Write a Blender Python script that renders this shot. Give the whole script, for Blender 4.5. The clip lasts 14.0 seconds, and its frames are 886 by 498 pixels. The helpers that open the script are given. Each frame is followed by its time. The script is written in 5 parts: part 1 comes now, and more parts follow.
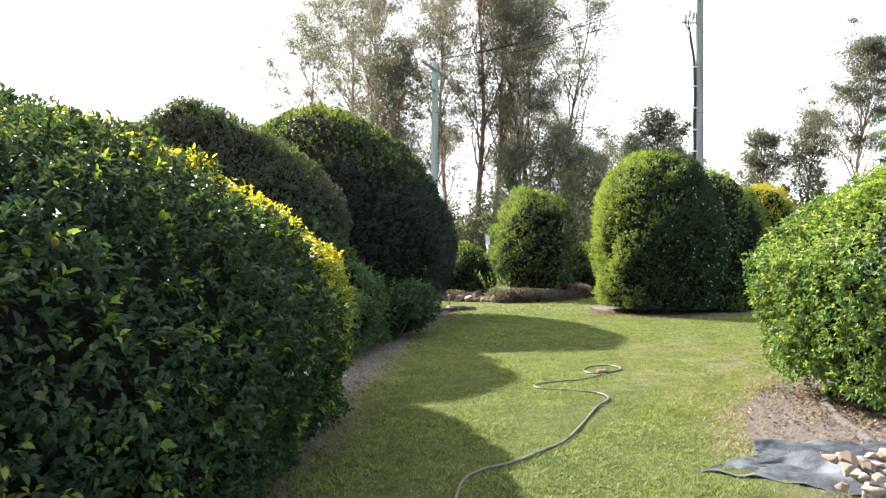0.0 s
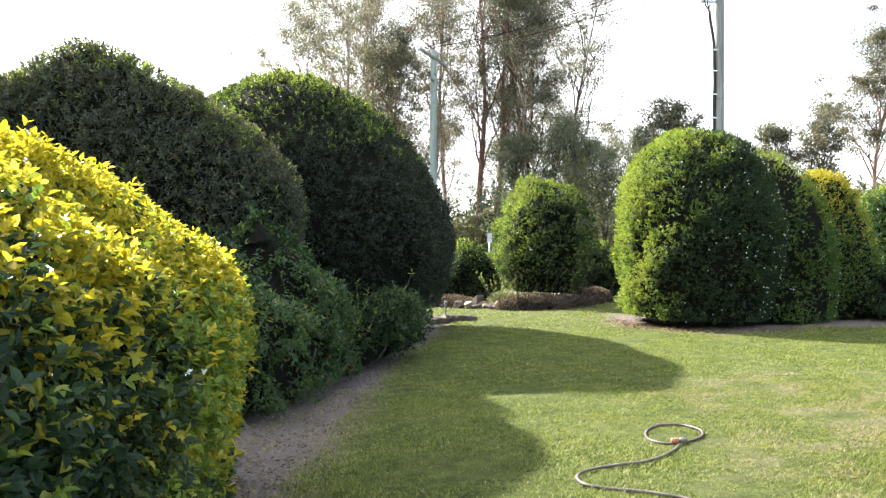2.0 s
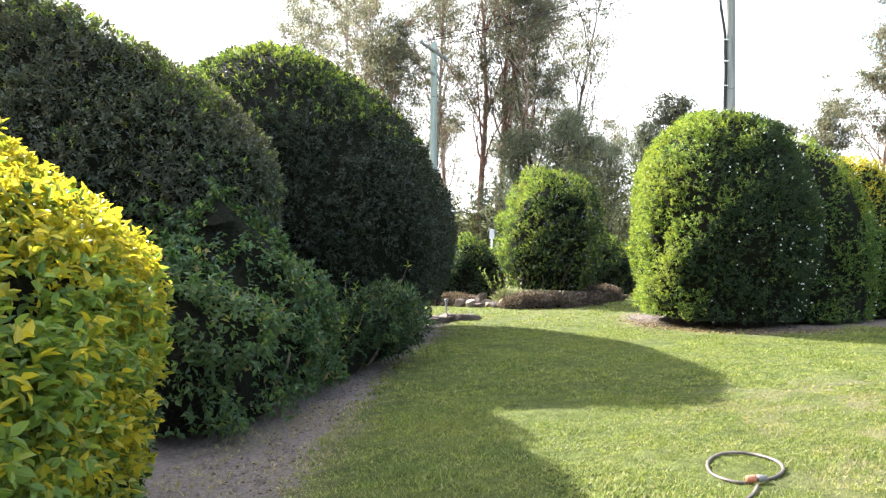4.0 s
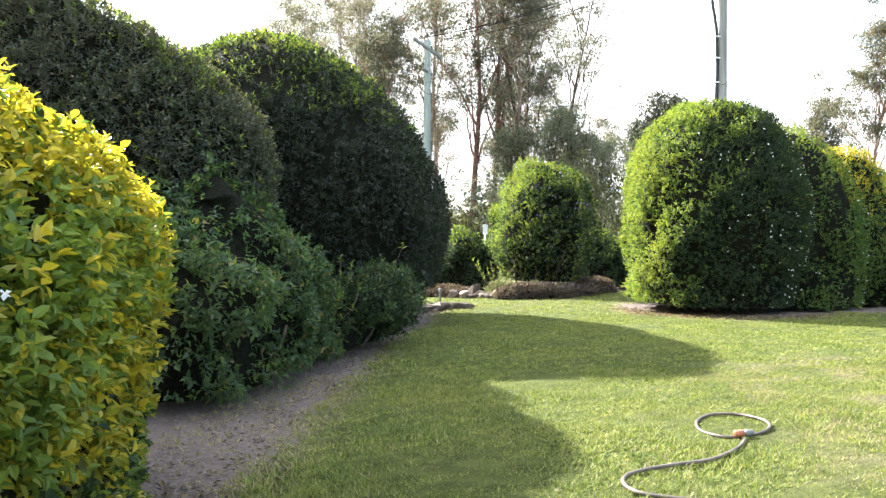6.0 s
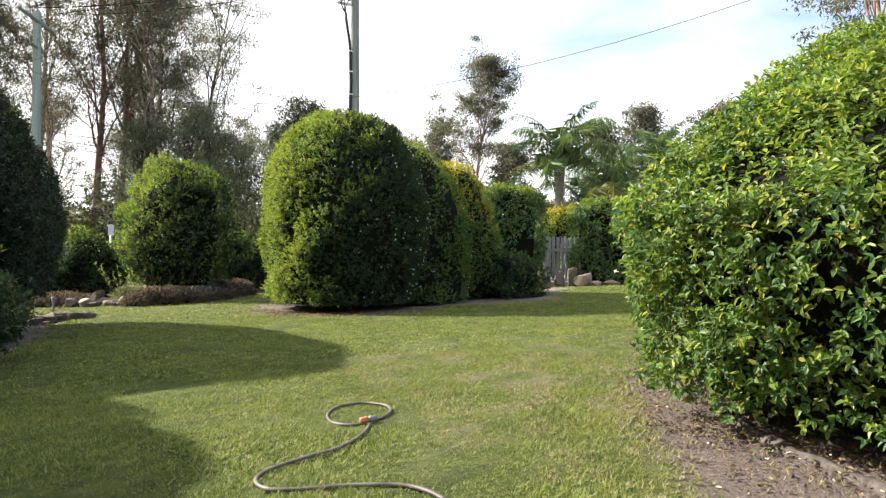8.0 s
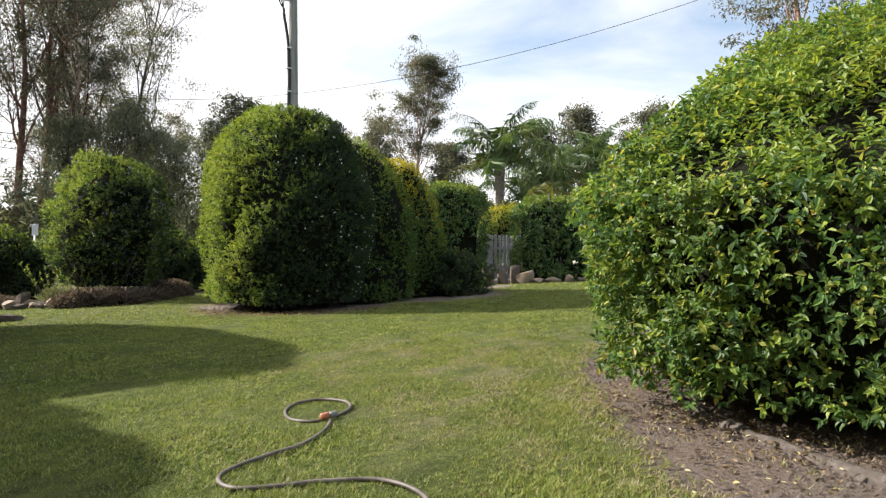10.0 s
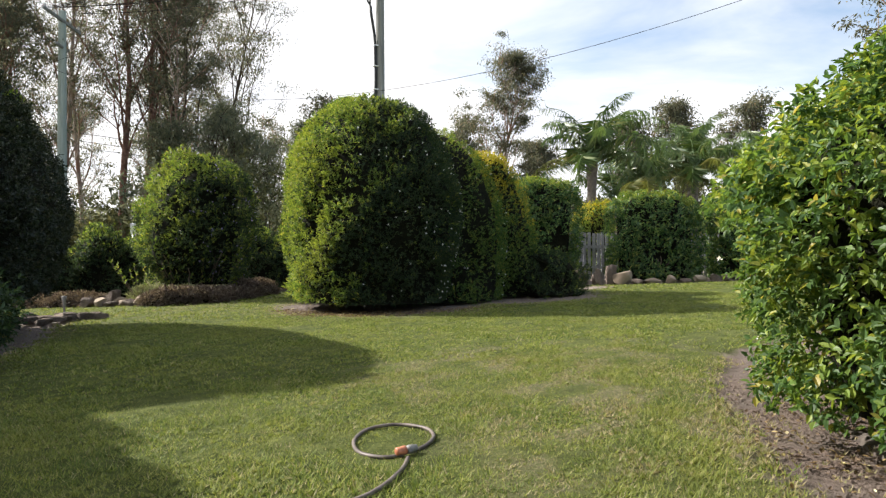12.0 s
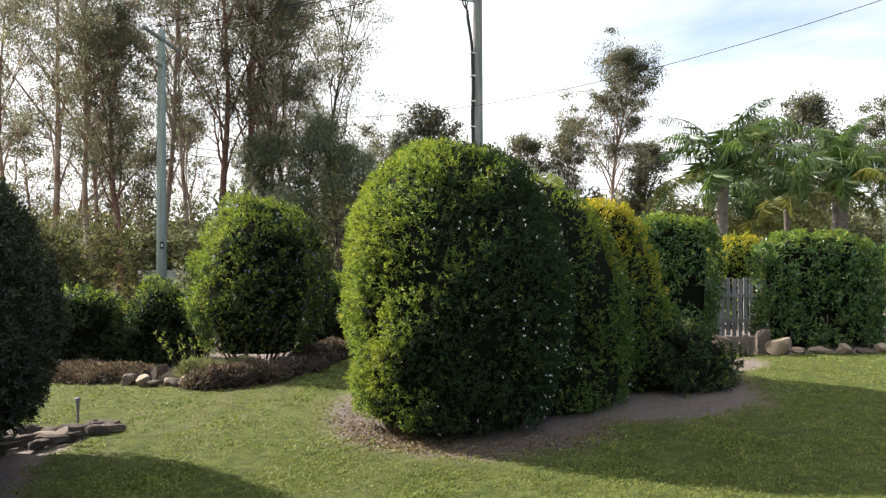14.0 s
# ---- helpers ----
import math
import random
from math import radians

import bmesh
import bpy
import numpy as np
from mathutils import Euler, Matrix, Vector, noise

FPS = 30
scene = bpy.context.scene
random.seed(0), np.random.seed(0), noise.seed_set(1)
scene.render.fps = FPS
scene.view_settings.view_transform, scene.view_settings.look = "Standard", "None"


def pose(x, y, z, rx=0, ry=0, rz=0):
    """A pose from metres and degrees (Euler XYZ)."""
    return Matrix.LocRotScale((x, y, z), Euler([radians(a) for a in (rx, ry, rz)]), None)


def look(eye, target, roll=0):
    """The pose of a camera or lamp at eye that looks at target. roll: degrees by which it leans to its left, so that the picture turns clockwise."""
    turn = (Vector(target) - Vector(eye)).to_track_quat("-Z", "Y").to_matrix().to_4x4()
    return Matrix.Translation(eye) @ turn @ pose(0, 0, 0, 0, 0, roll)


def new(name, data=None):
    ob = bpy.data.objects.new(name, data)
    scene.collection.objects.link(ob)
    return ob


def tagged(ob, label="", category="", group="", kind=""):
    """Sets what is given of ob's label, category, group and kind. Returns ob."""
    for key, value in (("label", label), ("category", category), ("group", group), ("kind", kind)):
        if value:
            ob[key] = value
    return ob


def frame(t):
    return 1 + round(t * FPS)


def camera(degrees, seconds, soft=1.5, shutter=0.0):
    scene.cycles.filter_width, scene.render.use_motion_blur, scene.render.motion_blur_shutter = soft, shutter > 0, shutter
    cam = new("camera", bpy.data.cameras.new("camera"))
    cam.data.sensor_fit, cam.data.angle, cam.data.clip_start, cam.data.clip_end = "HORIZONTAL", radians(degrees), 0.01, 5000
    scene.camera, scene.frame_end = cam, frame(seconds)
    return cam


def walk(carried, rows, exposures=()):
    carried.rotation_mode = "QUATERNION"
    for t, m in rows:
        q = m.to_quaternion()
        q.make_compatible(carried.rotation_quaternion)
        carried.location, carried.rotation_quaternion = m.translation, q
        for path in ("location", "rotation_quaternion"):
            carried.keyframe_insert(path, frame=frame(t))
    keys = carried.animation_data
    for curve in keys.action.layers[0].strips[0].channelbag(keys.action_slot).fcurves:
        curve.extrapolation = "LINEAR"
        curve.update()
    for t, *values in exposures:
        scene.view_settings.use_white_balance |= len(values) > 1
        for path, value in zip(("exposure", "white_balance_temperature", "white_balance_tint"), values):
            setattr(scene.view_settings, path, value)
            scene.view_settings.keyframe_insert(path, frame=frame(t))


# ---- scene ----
cam = camera(64.6, 14.0, soft=1.3)
METRES, EYE, TILT, LEAN, TURN = 7.4, 1.13, -5.5, 0.0, 0.0
ROWS = [
    (0.0, 0.0, 0.0, 0.0, -0.03, 5.65, -0.31),
    (0.5, 0.0011, 0.0837, 0.008, -0.02, 5.61, -0.36),
    (1.0, 0.0063, 0.1642, 0.0164, -0.02, 5.59, -0.36),
    (1.5, 0.0089, 0.2377, 0.0229, -0.0, 5.57, -0.32),
    (2.0, 0.0128, 0.3073, 0.0305, 0.01, 5.52, -0.35),
    (2.5, 0.0123, 0.3739, 0.0364, 0.02, 5.51, -0.35),
    (3.0, 0.0099, 0.4264, 0.0427, 0.03, 5.49, -0.38),
    (3.2, 0.0102, 0.441, 0.0435, 0.03, 5.49, -0.39),
    (5.3, 0.0145, 0.4335, 0.0057, 0.03, 5.48, -0.42),
    (5.5, 0.0145, 0.4333, 0.0057, 0.03, 5.48, -0.42),
    (6.0, 0.0111, 0.4324, 0.0051, -0.53, 5.5, -0.39),
    (6.5, 0.0091, 0.4319, 0.0042, -7.29, 5.54, 0.29),
    (7.0, 0.0106, 0.431, 0.0053, -9.85, 5.54, 0.54),
    (7.5, 0.0156, 0.4263, 0.0049, -18.51, 5.44, 1.38),
    (8.0, 0.014, 0.4266, 0.0047, -29.13, 5.1, 2.57),
    (8.2, 0.0135, 0.427, 0.0046, -30.35, 5.05, 2.75),
    (10.3, 0.0040, 0.444, -0.0003, -34.2, 4.85, 3.3),
    (10.5, 0.0051, 0.447, -0.0007, -31.45, 4.99, 3.04),
    (11.0, 0.013, 0.4625, -0.0022, -27.38, 5.22, 2.56),
    (11.5, 0.0254, 0.4861, 0.0, -27.37, 5.22, 2.59),
    (12.0, 0.0493, 0.5252, 0.0048, -27.09, 5.21, 2.61),
    (12.5, 0.0809, 0.5829, 0.008, -20.87, 5.43, 2.06),
    (13.0, 0.1179, 0.6484, 0.0155, -19.35, 5.47, 1.93),
    (13.5, 0.1573, 0.7224, 0.0442, -18.67, 5.46, 1.86),
    (14.0, 0.2003, 0.8053, 0.1733, -18.66, 5.38, 1.85),
]
EXPOSURES = [(0.0, 2.07, 6200, 10), (3.0, 2.36, 6200, 10), (5.3, 2.58, 6150, 10), (6.2, 2.54, 6200, 10), (7.0, 2.16, 6300, 10), (7.5, 1.98, 6350, 10), (8.0, 1.56, 6400, 10), (10.5, 1.18, 6500, 10), (12.5, 1.20, 6500, 10), (13.4, 1.36, 6500, 10), (14.0, 1.32, 6500, 10)]
walk(cam, [(t, pose(0, 0, EYE, TILT, LEAN, TURN) @ pose(METRES * x, METRES * y, METRES * z, 90 + pitch, roll, yaw)) for t, x, y, z, yaw, pitch, roll in ROWS],
     exposures=EXPOSURES)

# ---- light ----
SUN_AZ, SUN_EL = 318.0, 33.0
world = bpy.data.worlds.new("world")
scene.world = world
world.use_nodes = True
wn, wl = world.node_tree.nodes, world.node_tree.links
wn.clear()


def wnode(kind, **values):
    n = wn.new(kind)
    for k, v in values.items():
        n.inputs[k].default_value = v
    return n


sky = wn.new("ShaderNodeTexSky")
sky.sky_type, sky.sun_disc = "NISHITA", False
sky.sun_elevation, sky.sun_rotation = radians(SUN_EL), radians(SUN_AZ)
sky.air_density, sky.dust_density = 1.0, 1.5
tc = wn.new("ShaderNodeTexCoord")
sep = wn.new("ShaderNodeSeparateXYZ")
wl.new(tc.outputs["Generated"], sep.inputs[0])


def wmath(op, a, b):
    n = wn.new("ShaderNodeMath")
    n.operation = op
    for i, v in enumerate((a, b)):
        if isinstance(v, (int, float)):
            n.inputs[i].default_value = v
        else:
            wl.new(v, n.inputs[i])
    return n.outputs[0]


# cloud layer: the direction laid out on a flat ceiling, so that clouds flatten towards the horizon
lift = wmath("ADD", wmath("MAXIMUM", sep.outputs[2], 0.0), 0.12)
flat = wn.new("ShaderNodeCombineXYZ")
wl.new(wmath("DIVIDE", sep.outputs[0], lift), flat.inputs[0])
wl.new(wmath("DIVIDE", sep.outputs[1], lift), flat.inputs[1])
clouds = wnode("ShaderNodeTexNoise", Scale=0.75, Detail=7.0, Roughness=0.55, Distortion=0.4)
wl.new(flat.outputs[0], clouds.inputs["Vector"])
# the veil of cloud thickens towards the sun
toward = wmath("ADD", wmath("MULTIPLY", sep.outputs[0], -0.743), wmath("MULTIPLY", sep.outputs[1], 0.67))
cover = wmath("ADD", clouds.outputs["Fac"], wmath("MULTIPLY", toward, 0.32))
cr = wn.new("ShaderNodeValToRGB")
cr.color_ramp.elements[0].position, cr.color_ramp.elements[0].color = 0.30, (0.10, 0.10, 0.10, 1)
cr.color_ramp.elements[1].position, cr.color_ramp.elements[1].color = 0.55, (1, 1, 1, 1)
wl.new(cover, cr.inputs[0])
shade = wnode("ShaderNodeTexNoise", Scale=1.3, Detail=5.0)
wl.new(flat.outputs[0], shade.inputs["Vector"])
sr = wn.new("ShaderNodeValToRGB")
sr.color_ramp.elements[0].position, sr.color_ramp.elements[0].color = 0.30, (0.80, 0.83, 0.90, 1)
sr.color_ramp.elements[1].position, sr.color_ramp.elements[1].color = 0.52, (1, 1, 1, 1)
wl.new(shade.outputs["Fac"], sr.inputs[0])
bg_sky = wnode("ShaderNodeBackground", Strength=0.10)
wl.new(sky.outputs[0], bg_sky.inputs["Color"])
bg_cloud = wnode("ShaderNodeBackground", Strength=0.57)
wl.new(sr.outputs[0], bg_cloud.inputs["Color"])
wmix = wn.new("ShaderNodeMixShader")
wl.new(cr.outputs[0], wmix.inputs[0])
wl.new(bg_sky.outputs[0], wmix.inputs[1])
wl.new(bg_cloud.outputs[0], wmix.inputs[2])
wout = wn.new("ShaderNodeOutputWorld")
wl.new(wmix.outputs[0], wout.inputs[0])

sun = new("sun", bpy.data.lights.new("sun", "SUN"))
sun.data.energy, sun.data.angle, sun.data.color = 4.6, radians(0.6), (1.0, 0.95, 0.88)
az, el = radians(SUN_AZ), radians(SUN_EL)
SUN_DIR = Vector((math.sin(az) * math.cos(el), math.cos(az) * math.cos(el), math.sin(el)))
sun.matrix_world = look(SUN_DIR * 60, (0, 0, 0))

# ---- materials ----


class Mat:
    """A node material with short calls to add nodes to it."""

    def __init__(self, name):
        self.m = bpy.data.materials.new(name)
        self.m.use_nodes = True
        self.t = self.m.node_tree
        self.n, self.l = self.t.nodes, self.t.links
        self.b = self.n["Principled BSDF"]
        self.out = self.n["Material Output"]

    def add(self, kind, **values):
        n = self.n.new(kind)
        for k, v in values.items():
            if hasattr(v, "is_output"):
                self.l.new(v, n.inputs[k])
            else:
                n.inputs[k].default_value = v
        return n

    def ramp(self, fac, stops):
        r = self.n.new("ShaderNodeValToRGB")
        e = r.color_ramp.elements
        while len(e) < len(stops):
            e.new(0.5)
        for el_, (p, c) in zip(e, stops):
            el_.position, el_.color = p, (*c, 1)
        self.l.new(fac, r.inputs[0])
        return r.outputs[0]

    def mix(self, fac, a, b, blend="MIX"):
        n = self.n.new("ShaderNodeMix")
        n.data_type, n.blend_type = "RGBA", blend
        for i, v in ((0, fac), (6, a), (7, b)):
            if hasattr(v, "is_output"):
                self.l.new(v, n.inputs[i])
            else:
                n.inputs[i].default_value = v if i == 0 else (*v, 1)
        return n.outputs[2]

    def noise(self, scale, detail=4.0, rough=0.55, coords=None):
        n = self.add("ShaderNodeTexNoise", Scale=scale, Detail=detail, Roughness=rough)
        if coords is None:
            coords = self.n.new("ShaderNodeTexCoord").outputs["Object"]
        self.l.new(coords, n.inputs["Vector"])
        return n.outputs["Fac"]

    def bump(self, height, strength, distance):
        b = self.add("ShaderNodeBump", Strength=strength, Distance=distance)
        self.l.new(height, b.inputs["Height"])
        self.l.new(b.outputs[0], self.b.inputs["Normal"])

    def surf(self, color, rough=0.8, spec=0.4, metal=0.0):
        if hasattr(color, "is_output"):
            self.l.new(color, self.b.inputs["Base Color"])
        else:
            self.b.inputs["Base Color"].default_value = (*color, 1)
        self.b.inputs["Roughness"].default_value = rough
        self.b.inputs["Specular IOR Level"].default_value = spec
        self.b.inputs["Metallic"].default_value = metal
        return self.m


def leaf_material(name, stops, patch, glow=0.38, rough=0.50, spec=0.40, mottle=None, through_=(1.6, 1.5, 0.85)):
    """Foliage: each leaf has its own shade, patches of it drift towards another, and light comes through."""
    k = Mat(name)
    rnd = k.n.new("ShaderNodeNewGeometry").outputs["Random Per Island"]
    col = k.ramp(rnd, stops)
    wide = k.ramp(k.noise(1.3, 3.0), [(0.45, (0, 0, 0)), (0.72, (1, 1, 1))])
    col = k.mix(wide, col, k.mix(0.65, col, patch))
    if mottle:
        col = k.mix(k.ramp(k.noise(mottle, 4.0, 0.65), [(0.36, (0, 0, 0)), (0.64, (1, 1, 1))]), k.mix(1.0, col, (0.80, 0.84, 0.84), "MULTIPLY"), k.mix(1.0, col, (1.18, 1.14, 1.08), "MULTIPLY"))
    k.surf(col, rough, spec)
    tr = k.n.new("ShaderNodeBsdfTranslucent")
    k.l.new(k.mix(1.0, col, through_, "MULTIPLY"), tr.inputs["Color"])
    mx = k.add("ShaderNodeMixShader", Fac=glow)
    k.l.new(k.b.outputs[0], mx.inputs[1])
    k.l.new(tr.outputs[0], mx.inputs[2])
    k.l.new(mx.outputs[0], k.out.inputs[0])
    return k.m


LEAF_DARK = leaf_material("leaf_dark", [(0.0, (0.036, 0.046, 0.034)), (0.55, (0.064, 0.078, 0.052)), (0.90, (0.105, 0.122, 0.066)), (1.0, (0.17, 0.13, 0.085))], (0.078, 0.074, 0.056), 0.30, 0.33, 0.5)
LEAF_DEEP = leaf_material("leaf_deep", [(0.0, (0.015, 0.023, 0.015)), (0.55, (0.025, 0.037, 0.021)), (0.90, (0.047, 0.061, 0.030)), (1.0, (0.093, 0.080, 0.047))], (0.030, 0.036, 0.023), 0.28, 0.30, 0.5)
LEAF_SHRUB = leaf_material("leaf_shrub", [(0.0, (0.029, 0.060, 0.031)), (0.6, (0.060, 0.112, 0.047)), (0.92, (0.111, 0.176, 0.062)), (1.0, (0.260, 0.169, 0.065))], (0.098, 0.143, 0.057), 0.34, 0.40, 0.4)
LEAF_GLOSSY = leaf_material("leaf_glossy", [(0.0, (0.035, 0.077, 0.035)), (0.6, (0.077, 0.151, 0.053)), (0.92, (0.176, 0.281, 0.079)), (1.0, (0.351, 0.386, 0.124))], (0.105, 0.176, 0.060), 0.34, 0.26, 0.6)
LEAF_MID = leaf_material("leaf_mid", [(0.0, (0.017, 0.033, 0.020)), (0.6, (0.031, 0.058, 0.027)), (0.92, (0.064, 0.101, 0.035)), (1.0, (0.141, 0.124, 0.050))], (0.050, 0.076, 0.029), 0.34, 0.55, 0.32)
LEAF_RICH = leaf_material("leaf_rich", [(0.0, (0.034, 0.076, 0.028)), (0.6, (0.074, 0.143, 0.041)), (0.90, (0.138, 0.224, 0.052)), (1.0, (0.345, 0.287, 0.069))], (0.138, 0.196, 0.044), 0.40, 0.48, 0.30)
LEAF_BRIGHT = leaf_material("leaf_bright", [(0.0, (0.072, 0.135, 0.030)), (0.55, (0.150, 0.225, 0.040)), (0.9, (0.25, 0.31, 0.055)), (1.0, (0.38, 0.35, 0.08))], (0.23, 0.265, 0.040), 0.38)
LEAF_GOLD = leaf_material("leaf_gold", [(0.0, (0.13, 0.17, 0.025)), (0.4, (0.30, 0.29, 0.028)), (0.85, (0.47, 0.39, 0.034)), (1.0, (0.56, 0.48, 0.10))], (0.40, 0.34, 0.028), 0.42)
LEAF_GUM = leaf_material("leaf_gum", [(0.0, (0.051, 0.062, 0.045)), (0.6, (0.098, 0.109, 0.080)), (0.90, (0.156, 0.160, 0.117)), (1.0, (0.211, 0.148, 0.101))], (0.125, 0.113, 0.076), 0.55, 0.42, 0.4, None, (1.7, 1.6, 1.2))
LEAF_SCRUB = leaf_material("leaf_scrub", [(0.0, (0.036, 0.045, 0.023)), (0.6, (0.068, 0.080, 0.040)), (1.0, (0.129, 0.121, 0.061))], (0.093, 0.090, 0.045), 0.5, 0.6, 0.3, None, (1.7, 1.6, 1.1))
LEAF_SHEOAK = leaf_material("leaf_sheoak", [(0.0, (0.085, 0.105, 0.080)), (1.0, (0.19, 0.205, 0.145))], (0.17, 0.175, 0.12), 0.55, 0.6, 0.3, None, (1.7, 1.6, 1.2))
LEAF_PALM = leaf_material("leaf_palm", [(0.0, (0.072, 0.124, 0.048)), (0.7, (0.132, 0.206, 0.075)), (1.0, (0.290, 0.315, 0.140))], (0.165, 0.215, 0.082), 0.4, 0.35)
LEAF_PALM_DRY = leaf_material("leaf_palm_dry", [(0.0, (0.120, 0.150, 0.042)), (0.6, (0.220, 0.240, 0.078)), (1.0, (0.340, 0.310, 0.130))], (0.225, 0.225, 0.070), 0.35, 0.5)
LEAF_HEATH = leaf_material("leaf_heath", [(0.0, (0.055, 0.040, 0.036)), (0.6, (0.15, 0.112, 0.10)), (1.0, (0.33, 0.28, 0.24))], (0.13, 0.10, 0.09), 0.2, 0.7)
LEAF_GREY = leaf_material("leaf_grey", [(0.0, (0.13, 0.15, 0.09)), (1.0, (0.26, 0.28, 0.17))], (0.20, 0.22, 0.12), 0.3, 0.6)
PETAL = leaf_material("petal", [(0.0, (0.62, 0.60, 0.78)), (0.5, (0.78, 0.78, 0.84)), (1.0, (0.85, 0.85, 0.85))], (0.7, 0.7, 0.82), 0.3, 0.6, 0.3)
PETAL_LILAC = leaf_material("petal_lilac", [(0.0, (0.22, 0.17, 0.48)), (1.0, (0.42, 0.36, 0.72))], (0.3, 0.25, 0.6), 0.3, 0.6, 0.3)
GRASS = leaf_material("grass", [(0.0, (0.064, 0.100, 0.025)), (0.45, (0.161, 0.208, 0.043)), (0.80, (0.260, 0.288, 0.071)), (0.94, (0.310, 0.300, 0.120)), (1.0, (0.400, 0.352, 0.215))], (0.228, 0.239, 0.068), 0.34, 0.65, 0.20, 3.0, (1.4, 1.4, 1.0))
ROADSIDE = leaf_material("roadside_grass", [(0.0, (0.075, 0.075, 0.028)), (0.5, (0.13, 0.12, 0.048)), (1.0, (0.21, 0.18, 0.09))], (0.12, 0.115, 0.05), 0.3, 0.6, 0.3)
GRASS_DRY = leaf_material("grass_dry", [(0.0, (0.13, 0.14, 0.06)), (0.5, (0.25, 0.225, 0.12)), (1.0, (0.46, 0.39, 0.25))], (0.28, 0.24, 0.14), 0.35, 0.6, 0.3)
LITTER = leaf_material("litter", [(0.0, (0.050, 0.034, 0.024)), (0.62, (0.13, 0.085, 0.052)), (0.86, (0.26, 0.18, 0.085)), (0.96, (0.48, 0.40, 0.18)), (1.0, (0.62, 0.56, 0.36))], (0.22, 0.15, 0.08), 0.15, 0.7, 0.3)

# near-black: the shade among the inner twigs is put into this colour
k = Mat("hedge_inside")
TWIG_SHADE = k.surf(k.ramp(k.noise(40, 5), [(0.35, (0.006, 0.006, 0.004)), (0.62, (0.016, 0.017, 0.009)), (0.78, (0.034, 0.027, 0.017))]), 0.95, 0.1)
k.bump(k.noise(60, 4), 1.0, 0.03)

k = Mat("stem_bark")
STEM = k.surf(k.ramp(k.noise(30, 5), [(0.3, (0.075, 0.055, 0.040)), (0.7, (0.20, 0.155, 0.115))]), 0.85, 0.2)
k.bump(k.noise(80, 3), 0.6, 0.005)

k = Mat("gum_bark")
GUM_BARK = k.surf(k.mix(k.ramp(k.noise(0.5, 4), [(0.42, (0, 0, 0)), (0.58, (1, 1, 1))]), k.ramp(k.noise(5, 5), [(0.3, (0.30, 0.22, 0.18)), (0.7, (0.52, 0.44, 0.38))]), (0.26, 0.15, 0.11)), 0.85, 0.2)
k.bump(k.noise(9, 5), 0.7, 0.03)

k = Mat("red_gum_bark")
RED_BARK = k.surf(k.ramp(k.noise(4, 6), [(0.3, (0.10, 0.055, 0.045)), (0.55, (0.21, 0.115, 0.085)), (0.75, (0.32, 0.22, 0.17))]), 0.9, 0.15)
k.bump(k.noise(12, 5), 0.9, 0.04)

k = Mat("dark_bark")
DARK_BARK = k.surf(k.ramp(k.noise(5, 6), [(0.3, (0.045, 0.034, 0.028)), (0.7, (0.13, 0.095, 0.075))]), 0.9, 0.15)

k = Mat("palm_bark")
PALM_BARK = k.surf(k.ramp(k.noise(7, 6), [(0.3, (0.085, 0.070, 0.060)), (0.7, (0.21, 0.185, 0.16))]), 0.9, 0.15)
k.bump(k.noise(25, 4), 0.6, 0.02)

k = Mat("weathered_pole")
geo = k.n.new("ShaderNodeTexCoord").outputs["Object"]
mp = k.add("ShaderNodeMapping", Vector=geo, Scale=(14, 14, 0.6))
POLE_WOOD = k.surf(k.ramp(k.noise(1.0, 6, 0.6, mp.outputs[0]), [(0.3, (0.15, 0.155, 0.15)), (0.7, (0.30, 0.30, 0.285))]), 0.85, 0.2)
k.bump(k.noise(1.0, 5, 0.6, mp.outputs[0]), 0.5, 0.01)

k = Mat("green_treated_pole")
geo = k.n.new("ShaderNodeTexCoord").outputs["Object"]
mp = k.add("ShaderNodeMapping", Vector=geo, Scale=(10, 10, 0.5))
POLE_GREEN = k.surf(k.ramp(k.noise(1.0, 6, 0.6, mp.outputs[0]), [(0.3, (0.22, 0.26, 0.235)), (0.7, (0.36, 0.40, 0.365))]), 0.85, 0.2)

k = Mat("cable_black")
CABLE = k.surf((0.018, 0.018, 0.020), 0.55, 0.4)
k = Mat("wire_grey")
WIRE = k.surf((0.022, 0.022, 0.025), 0.8, 0.1)
k = Mat("galvanised")
GALV = k.surf(k.ramp(k.noise(60, 3), [(0.3, (0.35, 0.36, 0.37)), (0.7, (0.55, 0.56, 0.57))]), 0.45, 0.5, 0.8)
k = Mat("porcelain")
PORCELAIN = k.surf((0.50, 0.47, 0.46), 0.25, 0.5)

k = Mat("fence_paint")
FENCE = k.surf(k.mix(k.ramp(k.noise(14, 6), [(0.45, (0, 0, 0)), (0.75, (1, 1, 1))]), (0.38, 0.375, 0.41), (0.21, 0.195, 0.195)), 0.8, 0.25)
k.bump(k.noise(60, 3), 0.4, 0.003)

k = Mat("rock_tan")
ROCK = k.surf(k.mix(k.ramp(k.noise(3.5, 5), [(0.4, (0, 0, 0)), (0.7, (1, 1, 1))]), k.ramp(k.noise(18, 6), [(0.3, (0.105, 0.082, 0.068)), (0.7, (0.27, 0.21, 0.17))]), (0.125, 0.10, 0.088)), 0.9, 0.2)
k.bump(k.noise(14, 6, 0.7), 1.0, 0.05)

